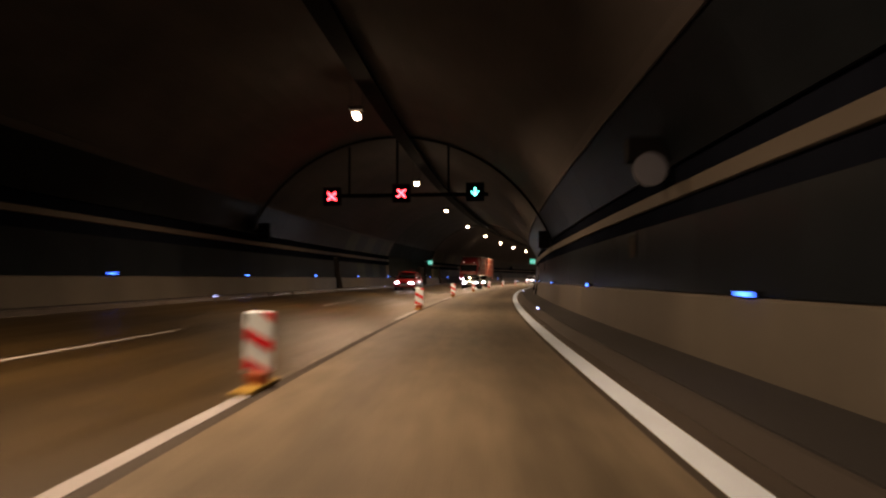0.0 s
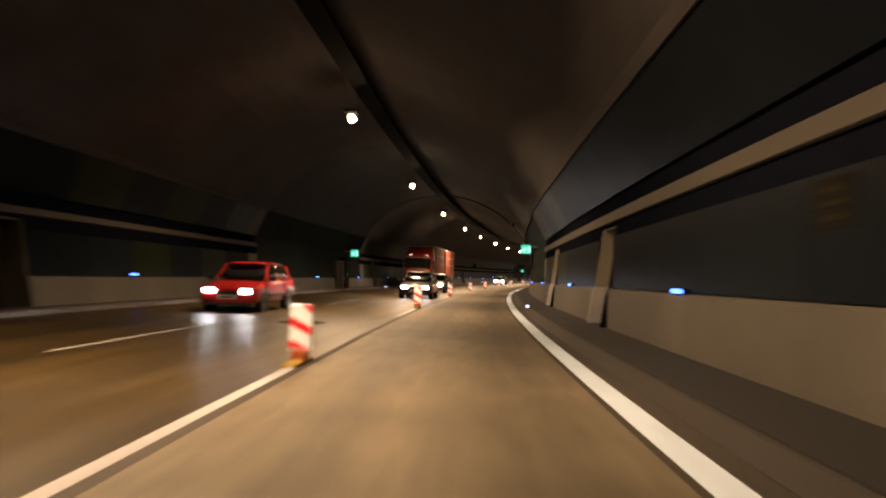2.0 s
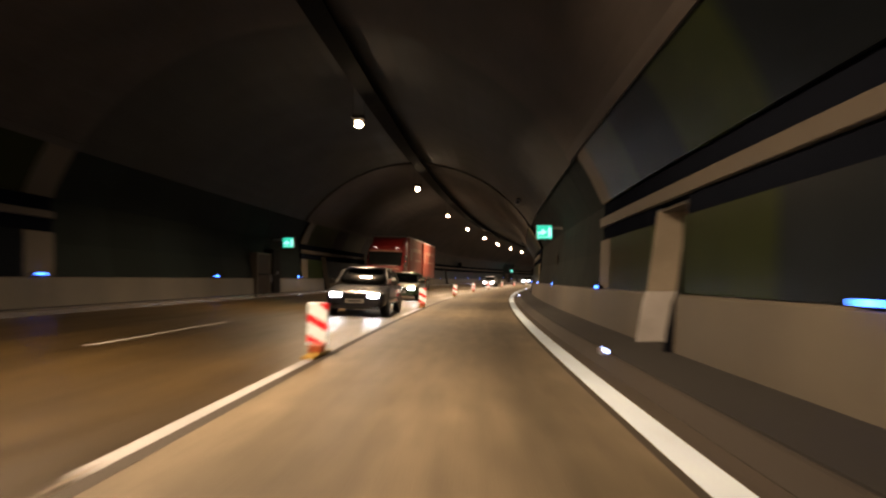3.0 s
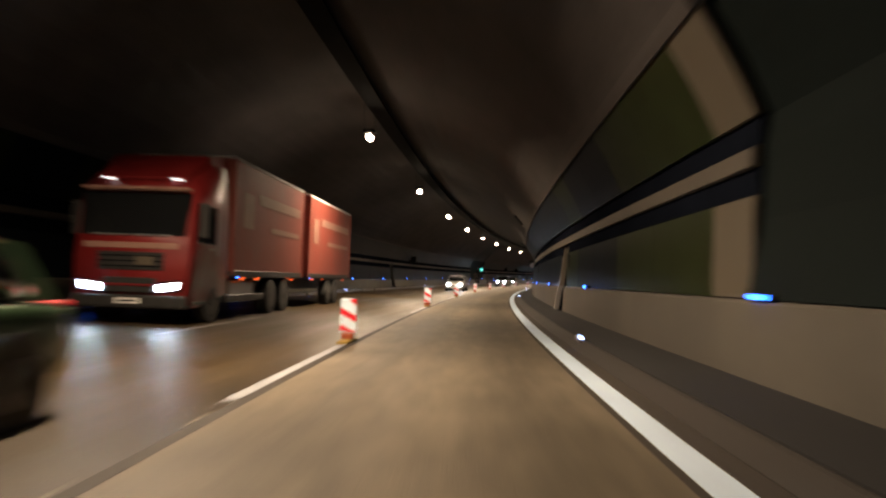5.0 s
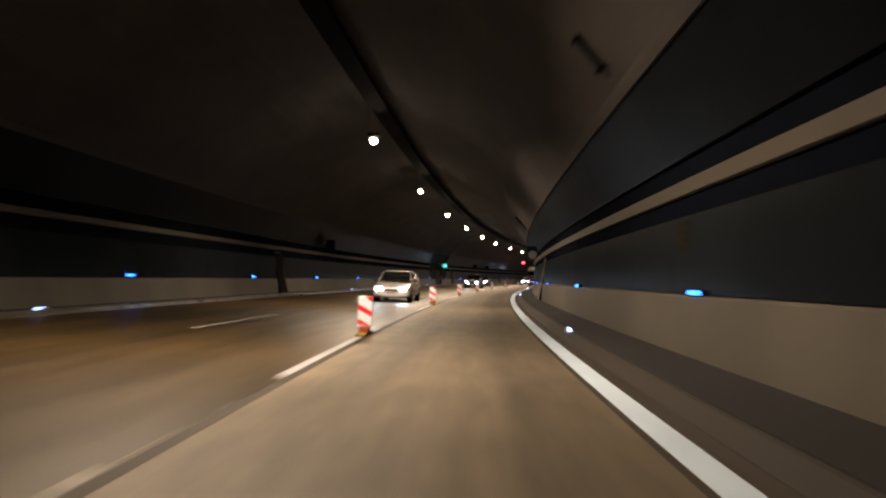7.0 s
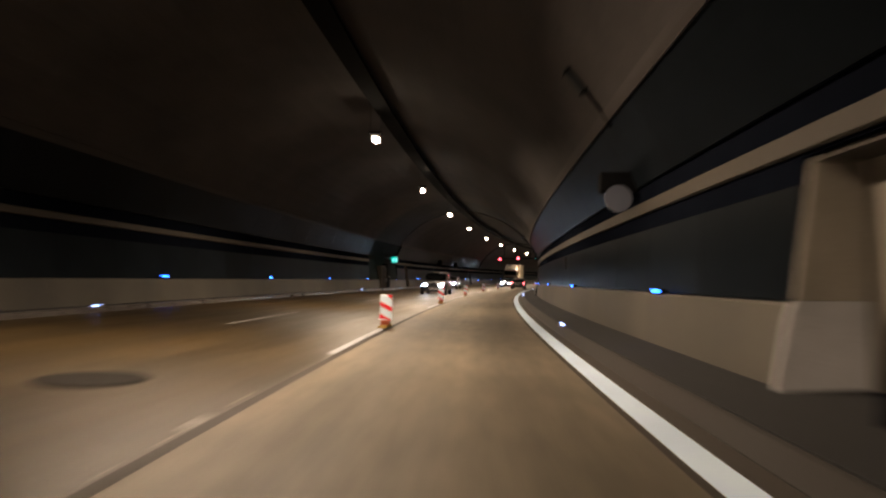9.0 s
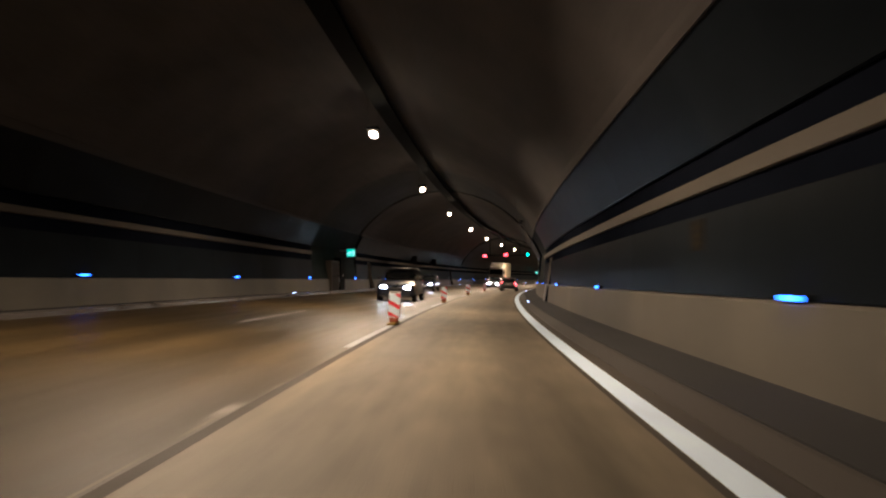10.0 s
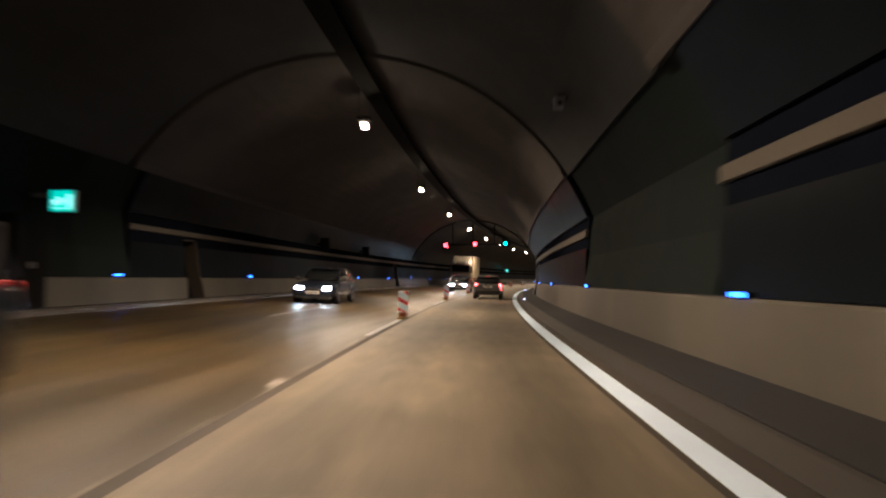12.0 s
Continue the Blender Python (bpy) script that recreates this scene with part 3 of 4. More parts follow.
def signal_head(name, label, polys, glow):
    t = thing(name, label, "lane signal", "lane signals on the gantries")
    part("housing", box(-0.42, 0.42, -0.02, 0.2, -0.42, 0.42, 0.03, 2), M_BLACK, t)
    part("hood", box(-0.42, 0.42, -0.16, -0.01, 0.4, 0.43, 0.006), M_BLACK, t)
    size = 0.68 if glow is G_ARROW else 0.82
    part("symbol", flat_shape([[(x * size, z * size) for x, z in poly] for poly in polys], -0.035, 0.01), glow, t)
    part("clamp", box(-0.05, 0.05, 0.19, 0.34, -0.1, 0.1, 0.01), M_BLACK, t)
    return t


q = 0.075
CROSS = [[(-0.225 - q / 2, 0.225 - q / 2), (-0.225 + q / 2, 0.225 + q / 2), (0.225 + q / 2, -0.225 + q / 2), (0.225 - q / 2, -0.225 - q / 2)],
         [(-0.225 - q / 2, -0.225 + q / 2), (-0.225 + q / 2, -0.225 - q / 2), (-0.02, -0.09), (-0.09, -0.02)],
         [(0.225 + q / 2, 0.225 - q / 2), (0.225 - q / 2, 0.225 + q / 2), (0.02, 0.09), (0.09, 0.02)]]
ARROW = [[(-0.05, 0.3), (0.05, 0.3), (0.05, -0.12), (-0.05, -0.12)],
         [(-0.24, -0.02), (-0.24, 0.07), (-0.05, -0.1), (0.05, -0.1), (0.24, 0.07), (0.24, -0.02), (0.0, -0.28)]]
first = {}
for s in (32.1, 269.5):
    for d, z, kind in ((-0.3, 5.15, "arrow"), (-3.75, 5.13, "cross"), (-7.05, 5.02, "cross")):
        if kind not in first:
            first[kind] = signal_head("lane_signal", "black lane signal with a lit green arrow" if kind == "arrow" else "black lane signal with a lit red cross", ARROW if kind == "arrow" else CROSS, G_ARROW if kind == "arrow" else G_XRED)
            first[kind].matrix_basis = place(s, d, z)
        else:
            copy_thing(first[kind], place(s, d, z))
    gantry = thing("signal_gantry", "black steel gantry hung from the vault", "gantry")
    gantry.matrix_basis = along(s + 0.4)
    part("beam", box(-7.6, 0.3, -0.07, 0.07, 5.0, 5.18, 0.02), M_BLACK, gantry)
    for x, top in ((-6.3, 7.4), (-4.0, 7.8), (-1.57, 7.4)):
        part("hanger", box(x - 0.05, x + 0.05, -0.05, 0.05, 5.17, top, 0.01), M_BLACK, gantry)
    # cable ring round the vault
    pts = []
    for i in range(41):
        a = math.asin(0.4) + (math.pi - 2 * math.asin(0.4)) * i / 40
        pts.append(Vector((AXIS + 7.64 * math.cos(a), -0.3, VAULT_Z + 7.64 * math.sin(a) + vault_rise(i / 40))))
    part("cable_ring", tube(pts, 0.06, 6), M_TRAY, gantry)
    # its flat conduit runs on down the wall to the ledge
    part("wall_conduit", box(3.09, 3.16, -0.75, -0.57, 2.604, 2.98, 0.015), M_BLACK, gantry, "dark flat conduit")

# black message-sign boxes beside the ledge
vms = thing("message_sign", "dark switched-off message sign bracketed to the wall", "road sign", "dark signs on the walls")
part("housing", box(-0.28, 0.28, 0, 0.3, -0.4, 0.4, 0.03, 2), M_BLACK, vms)
part("display", box(-0.23, 0.23, -0.012, 0.002, -0.34, 0.34, 0.004), M_BLACK, vms)
part("hood", box(-0.28, 0.28, -0.13, 0.0, 0.37, 0.4, 0.006), M_BLACK, vms)
part("arm", box(0.26, 0.75, 0.1, 0.2, -0.08, 0.08, 0.01), M_BLACK, vms)
vms.matrix_basis = place(33.0, 2.93, 2.98)
for s in (32.5, 158.0, 235.3, 247.0):
    copy_thing(vms, along(s) @ Matrix.Translation((-10.5, 0.3, 3.45)) @ Matrix.Rotation(math.pi, 4, "Z"))
plate = thing("round_sign", "pale grey round sign under a dark box on the wall", "road sign", "round signs on the wall")
part("face", disc(0.27, 0.03, "y", (-0.05, 0, -0.12), 32, 0.006), M_GREYPLATE, plate)
part("box", box(-0.38, 0.36, 0.06, 0.34, 0.02, 0.42, 0.03, 2), M_BLACK, plate)
part("arm", box(0.3, 0.75, 0.12, 0.22, 0.1, 0.22, 0.01), M_BLACK, plate)
plate.matrix_basis = place(11.1, 2.93, 2.99)
copy_thing(plate, place(157.55, 2.93, 2.86))

# lit emergency-exit signs
RUN = [[(-0.24, -0.12), (-0.24, 0.02), (-0.1, 0.02), (-0.1, 0.12), (0.1, 0.0), (-0.1, -0.12), (-0.1, -0.05)],
       [(0.14, -0.16), (0.14, 0.16), (0.26, 0.16), (0.26, -0.16)]]
exit_sign = thing("exit_sign", "lit green emergency exit sign on a wall bracket", "exit sign", "lit exit signs")
part("housing", box(-0.31, 0.31, 0.0, 0.14, -0.28, 0.28, 0.02, 2), M_STEEL, exit_sign)
part("face", box(-0.29, 0.29, -0.012, 0.002, -0.26, 0.26, 0.004), G_EXIT, exit_sign, "glowing green face")
part("symbol", flat_shape(RUN, -0.02, 0.006), G_EXITW, exit_sign, "glowing white arrow and door")
part("bar", flat_shape([[(-0.26, -0.2), (0.26, -0.2), (0.26, -0.175), (-0.26, -0.175)]], -0.02, 0.006), G_EXITW, exit_sign)
part("bracket", box(0.3, 0.8, 0.05, 0.1, 0.1, 0.2, 0.01), M_STEEL, exit_sign)
exit_sign.matrix_basis = place(75.0, 2.66, 2.95)
copy_thing(exit_sign, place(290.0, 2.66, 2.95))
for s in (84.3, 208.4, 345.0):
    e = copy_thing(exit_sign, place(s, -10.2, 3.13))
    for c in e.children:
        if c.name.startswith("bracket"):
            c.matrix_basis = Matrix.Translation((-1.1, 0, 0))

# dim notice plates on the lining
notice = thing("notice_plate", "dim brown notice plate with unreadable lines", "notice", "notice plates on the wall")
part("plate", box(-0.012, 0.0, -0.3, 0.3, -0.22, 0.22, 0.004), M_NOTE, notice)
for z in (-0.12, 0.0, 0.12):
    part("line", box(-0.018, -0.011, -0.22, 0.22, z - 0.025, z + 0.025), M_NOTELINE, notice)
notice.matrix_basis = place(76.6, 3.28, 1.95)
for s in (47.9, 105.4, 195.0):
    copy_thing(notice, place(s, 3.77, 1.75))
for s in (13.9, 38.11, 104.0, 122.9, 169.8):
    copy_thing(notice, place(s, 3.2, 1.78))

# grey sensor boxes on the dark vault
sensor = thing("sensor_box", "small pale sensor box on a dark vault bracket", "sensor", "sensor boxes on the vault")
part("housing", box(-0.11, 0.11, -0.18, 0.16, -0.1, 0.1, 0.025, 2), M_GREYPLATE, sensor, "pale grey housing")
part("hood", box(-0.13, 0.13, -0.24, 0.14, 0.09, 0.115, 0.01), M_GREYPLATE, sensor)
part("window", disc(0.06, 0.012, "y", (0, -0.182, -0.01), 18, 0.002), M_GLASS, sensor)
part("bracket", box(-0.04, 0.45, -0.04, 0.04, 0.1, 0.2, 0.012), M_BLACK, sensor)
part("base_plate", box(0.3, 0.5, -0.14, 0.14, 0.02, 0.36, 0.012), M_BLACK, sensor)
sensor.matrix_basis = place(82.9, 1.88, 4.97)
copy_thing(sensor, place(206.9, 1.88, 4.97))

# slim junction boxes on the vault, one with its conduit down to the wall panels
def on_vault(degrees, inset):
    a = radians(degrees)
    return Vector((AXIS + (VAULT_R - inset) * math.cos(a), 0, VAULT_Z + (VAULT_R - inset) * math.sin(a)))


for s, low, conduit in ((157.0, 37.2, True), (124.05, 36.3, False)):
    junction = thing("junction_box", "slim black junction box on the vault", "junction box", "junction boxes on the vault")
    junction.matrix_basis = along(s)
    top, foot = on_vault(41.8, 0.06), on_vault(low, 0.06)
    way = (top - foot).normalized()
    across = Vector((way.z, 0, -way.x))
    turn = Matrix((across, Vector((0, 1, 0)), way)).transposed().to_4x4()
    turn.translation = foot
    ln = (top - foot).length
    part("housing", box(-0.07, 0.05, -0.1, 0.1, 0, ln, 0.02, 2), M_VAULT_DARK, junction, m=turn)
    part("lid", box(-0.085, -0.068, -0.085, 0.085, 0.03, ln - 0.03, 0.006), M_VAULT_DARK, junction, m=turn)
    for z in (0.06, ln - 0.06):
        part("clamp", box(-0.09, 0.06, -0.13, 0.13, z - 0.02, z + 0.02, 0.006), M_TRAY, junction, m=turn)
    if conduit:
        part("conduit", tube([on_vault(low + 0.4 - 0.8 * i, 0.04) for i in range(9)], 0.025, 6), M_TRAY, junction)

# emergency exit doors in the far wall, each with a dark hose cabinet beside it
door = thing("emergency_door", "closed dark brown steel emergency exit door", "door", "emergency doors in the far wall")
part("leaf", box(-11.15, -10.74, -0.86, 0.86, 0.46, 2.42, 0.012), M_DOOR, door, "brown steel leaf")
for y in (-0.93, 0.93):
    part("frame_post", box(-11.15, -10.71, y - 0.07, y + 0.07, 0.44, 2.5, 0.01), M_NICHE_DARK, door)
part("frame_head", box(-11.15, -10.71, -0.86, 0.86, 2.425, 2.5, 0.01), M_NICHE_DARK, door)
part("push_bar", box(-10.735, -10.67, -0.7, 0.55, 1.42, 1.48, 0.012), M_BLACK, door)
door.matrix_basis = along(206.2)
cabinet = thing("fire_cabinet", "tall black cabinet beside the emergency exit door", "cabinet", "cabinets beside the exits")
part("body", box(-11.15, -10.66, -0.6, 0.6, 0.44, 2.75, 0.02), M_BLACK, cabinet)
for y in (-0.29, 0.29):
    leaf = part("cabinet_door", box(-10.658, -10.64, y - 0.275, y + 0.275, 0.5, 2.7, 0.006), M_BLACK, cabinet)
    part("handle", box(-10.64, -10.615, y * 0.25 - 0.015, y * 0.25 + 0.015, 1.45, 1.6, 0.005), M_STEEL, leaf)
plate_on = part("sign_plate", box(-11.0, -10.7, -0.625, -0.605, 1.03, 1.4, 0.006), M_GREYPLATE, cabinet, "pale square pictogram plate")
part("pictogram", flat_shape([[(-10.93, 1.1), (-10.77, 1.1), (-10.77, 1.33), (-10.93, 1.33)]], -0.629, 0.003), M_DOOR, plate_on)
cabinet.matrix_basis = along(207.95)
copy_thing(door, along(82.1))
copy_thing(cabinet, along(83.85))

# ------------------------------------------------------------ lane divider beacons
beacon = thing("guide_beacon", "red and white striped guide beacon on a yellow base", "traffic beacon", "beacons along the lane divider")
W, Z0, Z1 = 0.145, 0.16, 0.76
part("base", box(-0.1, 0.1, -0.5, 0.42, 0.0, 0.055, 0.02, 2), M_YELLOW, beacon, "yellow rubber base")
part("foot", box(-0.1, 0.1, -0.1, 0.1, 0.05, 0.17, 0.025, 2), M_ORANGE, beacon)
part("blade", box(-W, W, -0.025, 0.025, Z0, Z1, 0.02, 2), M_WHITE, beacon, "white reflective blade")
for y, depth in ((-0.029, 0.003), (0.026, 0.003)):
    for c in (0.84, 0.55, 0.26):
        poly = [(-W + 0.006, c - 0.055), (-W + 0.006, c + 0.055), (W - 0.006, c - 0.09), (W - 0.006, c - 0.2)]
        poly = [(x, min(max(z, Z0 + 0.006), Z1 - 0.006)) for x, z in poly]
        if c > 0.8:
            poly = [(0.0, Z1 - 0.006), (W - 0.006, Z1 - 0.006), (W - 0.006, c - 0.2)]
        part("stripe", flat_shape([poly], y, depth), M_RED, beacon, "red stripe")
beacon.matrix_basis = place(BEACONS[1], -2.04, road_z(-2.04), 0, True)
for s in BEACONS[2:]:
    copy_thing(beacon, place(s, -2.04, road_z(-2.04), 0, True))


# ------------------------------------------------------------ vehicles
def loft(stations, n_top=2):
    """A closed body from stations along y: each is (y, [(half_width, z), ...]) from sill to roof."""
    bm = bmesh.new()
    rings = []
    for y, half in stations:
        ring = [bm.verts.new((-w, y, z)) for w, z in half] + [bm.verts.new((w, y, z)) for w, z in reversed(half)]
        rings.append(ring)
    k = len(rings[0])
    for r0, r1 in zip(rings, rings[1:]):
        for j in range(k):
            bm.faces.new((r0[j], r0[(j + 1) % k], r1[(j + 1) % k], r1[j]))
    bm.faces.new(rings[0][::-1])
    bm.faces.new(rings[-1])
    bmesh.ops.recalc_face_normals(bm, faces=bm.faces)
    return bm


def rounded(ob, levels=2):
    mod = ob.modifiers.new("rounding", "SUBSURF")
    mod.levels = mod.render_levels = levels
    return ob


def wheel(parent, x, y, r, w, rim=None):
    t = part("wheel", disc(r, w, "x", (x, y, r), 28, 0.03), M_RUBBER, parent, smooth=False)
    sgn = 1 if x > 0 else -1
    part("rim", disc(r * 0.64, 0.03, "x", (x + sgn * (w / 2 - 0.005), y, r), 20, 0.006), rim or M_RIM, t)
    part("hub", disc(r * 0.2, 0.05, "x", (x + sgn * (w / 2), y, r), 12, 0.006), M_TRIM, t)


def car(label, paint, length=4.1, width=1.68, height=1.47, estate=False, heads=True):
    """Nose at -y; origin under the nose."""
    t = thing("car", label, "car", "cars in the tunnel")
    L, w, h = length, width / 2, height
    belt = h * 0.62
    def sec(k, top, low=0.22, tuck=0.93):
        return [(w * k * tuck, low), (w * k, low + 0.14), (w * k, belt * 0.78), (w * k * 0.97, top - 0.05), (w * k * 0.9, top)]
    body = loft([(-0.005, sec(0.78, belt * 0.64, 0.27)), (0.0, sec(0.86, belt * 0.68, 0.25)), (0.07, sec(0.96, belt * 0.76, 0.2)), (0.2, sec(1.0, belt * 0.81, 0.2)), (0.5, sec(1.0, belt * 0.88)), (L * 0.255, sec(1, belt * 0.99)), (L * 0.33, sec(1, belt)), (L * 0.7, sec(1, belt * 1.02)), (L * 0.93, sec(0.99, belt * 1.02)), (L - 0.06, sec(0.97, belt * 1.0, 0.26)), (L, sec(0.92, belt * 0.96, 0.3)), (L + 0.003, sec(0.86, belt * 0.9, 0.34))])
    rounded(part("body", body, paint, t, smooth=True))
    rear = L - (0.12 if estate else 0.3)
    def cab(kb, kt, top):
        return [(w * kb, belt - 0.05), (w * (kb + kt) / 2, (belt + top) / 2), (w * kt, top - 0.03), (w * kt * 0.86, top)]
    glass = loft([(L * 0.235, cab(0.9, 0.86, belt + 0.02)), (L * 0.40, cab(0.93, 0.76, h - 0.06)), (L * 0.62, cab(0.93, 0.77, h - 0.03)), (rear - 0.28, cab(0.92, 0.75, h - 0.07)), (rear + 0.1, cab(0.9, 0.82, belt + 0.06))])
    rounded(part("glasshouse", glass, M_GLASS, t, "dark tinted windows", smooth=True), 1)
    roof = loft([(L * 0.36, [(w * 0.74, h - 0.1), (w * 0.7, h - 0.04)]), (L * 0.42, [(w * 0.79, h - 0.07), (w * 0.7, h - 0.01)]), (L * 0.62, [(w * 0.8, h - 0.05), (w * 0.7, h + 0.012)]), (rear - 0.25, [(w * 0.78, h - 0.09), (w * 0.69, h - 0.03)]), (rear - 0.16, [(w * 0.77, h - 0.14), (w * 0.69, h - 0.08)])])
    rounded(part("roof", roof, paint, t, smooth=True))
    for sx in (-1, 1):
        for y0, z0, y1, z1, thick in ((L * 0.265, belt - 0.01, L * 0.4, h - 0.08, 0.05), (L * 0.56, belt, L * 0.57, h - 0.04, 0.06), (rear - 0.03, belt + 0.02, rear - 0.3, h - 0.09, 0.09)):
            bm = bmesh.new()
            xo0, xo1 = sx * w * 0.905, sx * w * 0.735
            vs = []
            for dy in (-thick, thick):
                for off in (-0.012, 0.014):
                    vs.append((bm.verts.new((xo0 + sx * off, y0 + dy, z0)), bm.verts.new((xo1 + sx * off, y1 + dy, z1))))
            a, b, c, dd = vs
            for f in ((a[0], b[0], b[1], a[1]), (c[0], a[0], a[1], c[1]), (dd[0], c[0], c[1], dd[1]), (b[0], dd[0], dd[1], b[1]), (a[0], c[0], dd[0], b[0]), (a[1], b[1], dd[1], c[1])):
                bm.faces.new(f)
            bmesh.ops.recalc_face_normals(bm, faces=bm.faces)
            part("pillar", bm, paint, t)
        lens = part("headlight", box(sx * w * 0.62 - 0.17, sx * w * 0.62 + 0.17, 0.0, 0.3, belt * 0.58, belt * 0.74, 0.05, 2), M_GLASS, t, "clear headlamp")
        if heads:
            part("bulb", box(sx * w * 0.62 - 0.15, sx * w * 0.62 + 0.15, -0.028, 0.002, belt * 0.66 - 0.062, belt * 0.66 + 0.062, 0.028, 3), G_HEAD, lens, "lit lens")
        part("tail_light", box(sx * w * 0.83 - 0.1, sx * w * 0.83 + 0.07, L - 0.2, L - 0.005, belt * 0.66, belt * 1.0, 0.03, 2), G_TAIL if not heads else M_RED, t, "red tail lamp")
        mir = part("mirror", box(sx * (w + 0.09) - 0.1, sx * (w + 0.09) + 0.1, L * 0.28, L * 0.28 + 0.1, belt - 0.02, belt + 0.14, 0.035, 2), M_TRIM, t)
        for y in (0.78, L - 0.72):
            wheel(t, sx * (w - 0.1), y, 0.31, 0.2)
            arch = disc(0.37, 0.05, "x", (sx * (w - 0.015), y, 0.31), 26, 0.0)
            part("wheel_arch", arch, M_TRIM, t)
    part("grille", box(-w * 0.36, w * 0.36, -0.012, 0.06, belt * 0.5, belt * 0.66, 0.015), M_TRIM, t)
    part("bumper_trim", box(-w * 0.84, w * 0.84, -0.012, 0.12, 0.2, 0.275, 0.02, 2), M_TRIM, t, "black lower bumper trim")
    for sx in (-1, 1):
        part("fog_lamp", box(sx * w * 0.7 - 0.06, sx * w * 0.7 + 0.06, 0.0, 0.08, 0.29, 0.36, 0.015), M_GLASS, t)
        part("side_trim", box(sx * w - 0.012, sx * w + 0.018, L * 0.3, L * 0.74, 0.46, 0.52, 0.008), M_TRIM, t)
        for y in (L * 0.5, L * 0.69):
            part("door_handle", box(sx * w - 0.015, sx * w + 0.022, y, y + 0.16, belt * 0.86, belt * 0.9, 0.008), M_TRIM, t)
        part("wiper", box(sx * 0.28 - 0.27, sx * 0.28 + 0.27, L * 0.26, L * 0.27, belt + 0.035, belt + 0.05), M_TRIM, t)
    part("air_intake", box(-w * 0.6, w * 0.6, -0.002, 0.08, 0.27, 0.37, 0.015), M_TRIM, t)
    part("rear_bumper", box(-w * 0.86, w * 0.86, L - 0.1, L + 0.035, 0.3, 0.52, 0.04, 2), M_TRIM if estate else paint, t)
    for y, zc in ((-0.02, 0.43), (L + 0.012, belt * 0.84)):
        pl = part("number_plate", box(-0.26, 0.26, y - 0.008, y + 0.012, zc - 0.055, zc + 0.055, 0.003), M_PLATE, t)
        part("bar", box(-0.2, 0.2, y - 0.011 if y < 1 else y + 0.011, y - 0.007 if y < 1 else y + 0.015, zc - 0.025, zc + 0.025), M_BAR, pl)
    if not heads:
        part("high_brake_light", box(-0.14, 0.14, rear - 0.13, rear - 0.1, h - 0.12, h - 0.09), G_TAILW, t)
    return t


def paint_mat(name, colour):
    return material(name, colour, 0.3, metal=0.2, vary=0.08, scale=2, coat=0.8)


P_RED, P_GREEN, P_DARK = paint_mat("red_car_paint", (0.4, 0.015, 0.015)), paint_mat("dark_green_car_paint", (0.04, 0.085, 0.04)), paint_mat("blue_black_car_paint", (0.012, 0.016, 0.028))
P_WHITE, P_GREY = paint_mat("white_car_paint", (0.65, 0.65, 0.65)), paint_mat("dark_grey_car_paint", (0.085, 0.086, 0.09))


def park(t, s, d, turn=0):
    t.matrix_basis = place(s, d, road_z(d), turn, True)


park(car("red hatchback with lit headlamps in the far lane", P_RED, 3.95, 1.66, 1.46), 51.1, -6.65)
dark = car("blue-black hatchback with lit headlamps", P_DARK, 4.2, 1.74, 1.46)
park(dark, 68.0, -3.3)
park(car("dark green hatchback with lit headlamps", P_GREEN, 4.1, 1.68, 1.42), 82.2, -3.9)
park(car("white estate car with lit headlamps", P_WHITE, 4.3, 1.72, 1.48, True), 143.8, -4.0)
park(car("blue-black tall estate with lit headlamps", P_DARK, 4.5, 1.84, 1.66, True), 192.4, -4.25)
copy_thing(dark, place(218.5, -6.5, road_z(-6.5), 0, True))
copy_thing(dark, place(248.0, -3.1, road_z(-3.1), 0, True))
park(car("dark grey estate car with lit red tail lamps", P_GREY, 4.25, 1.68, 1.43, True, heads=False), 232.5 + 4.25, 0.02, 180)


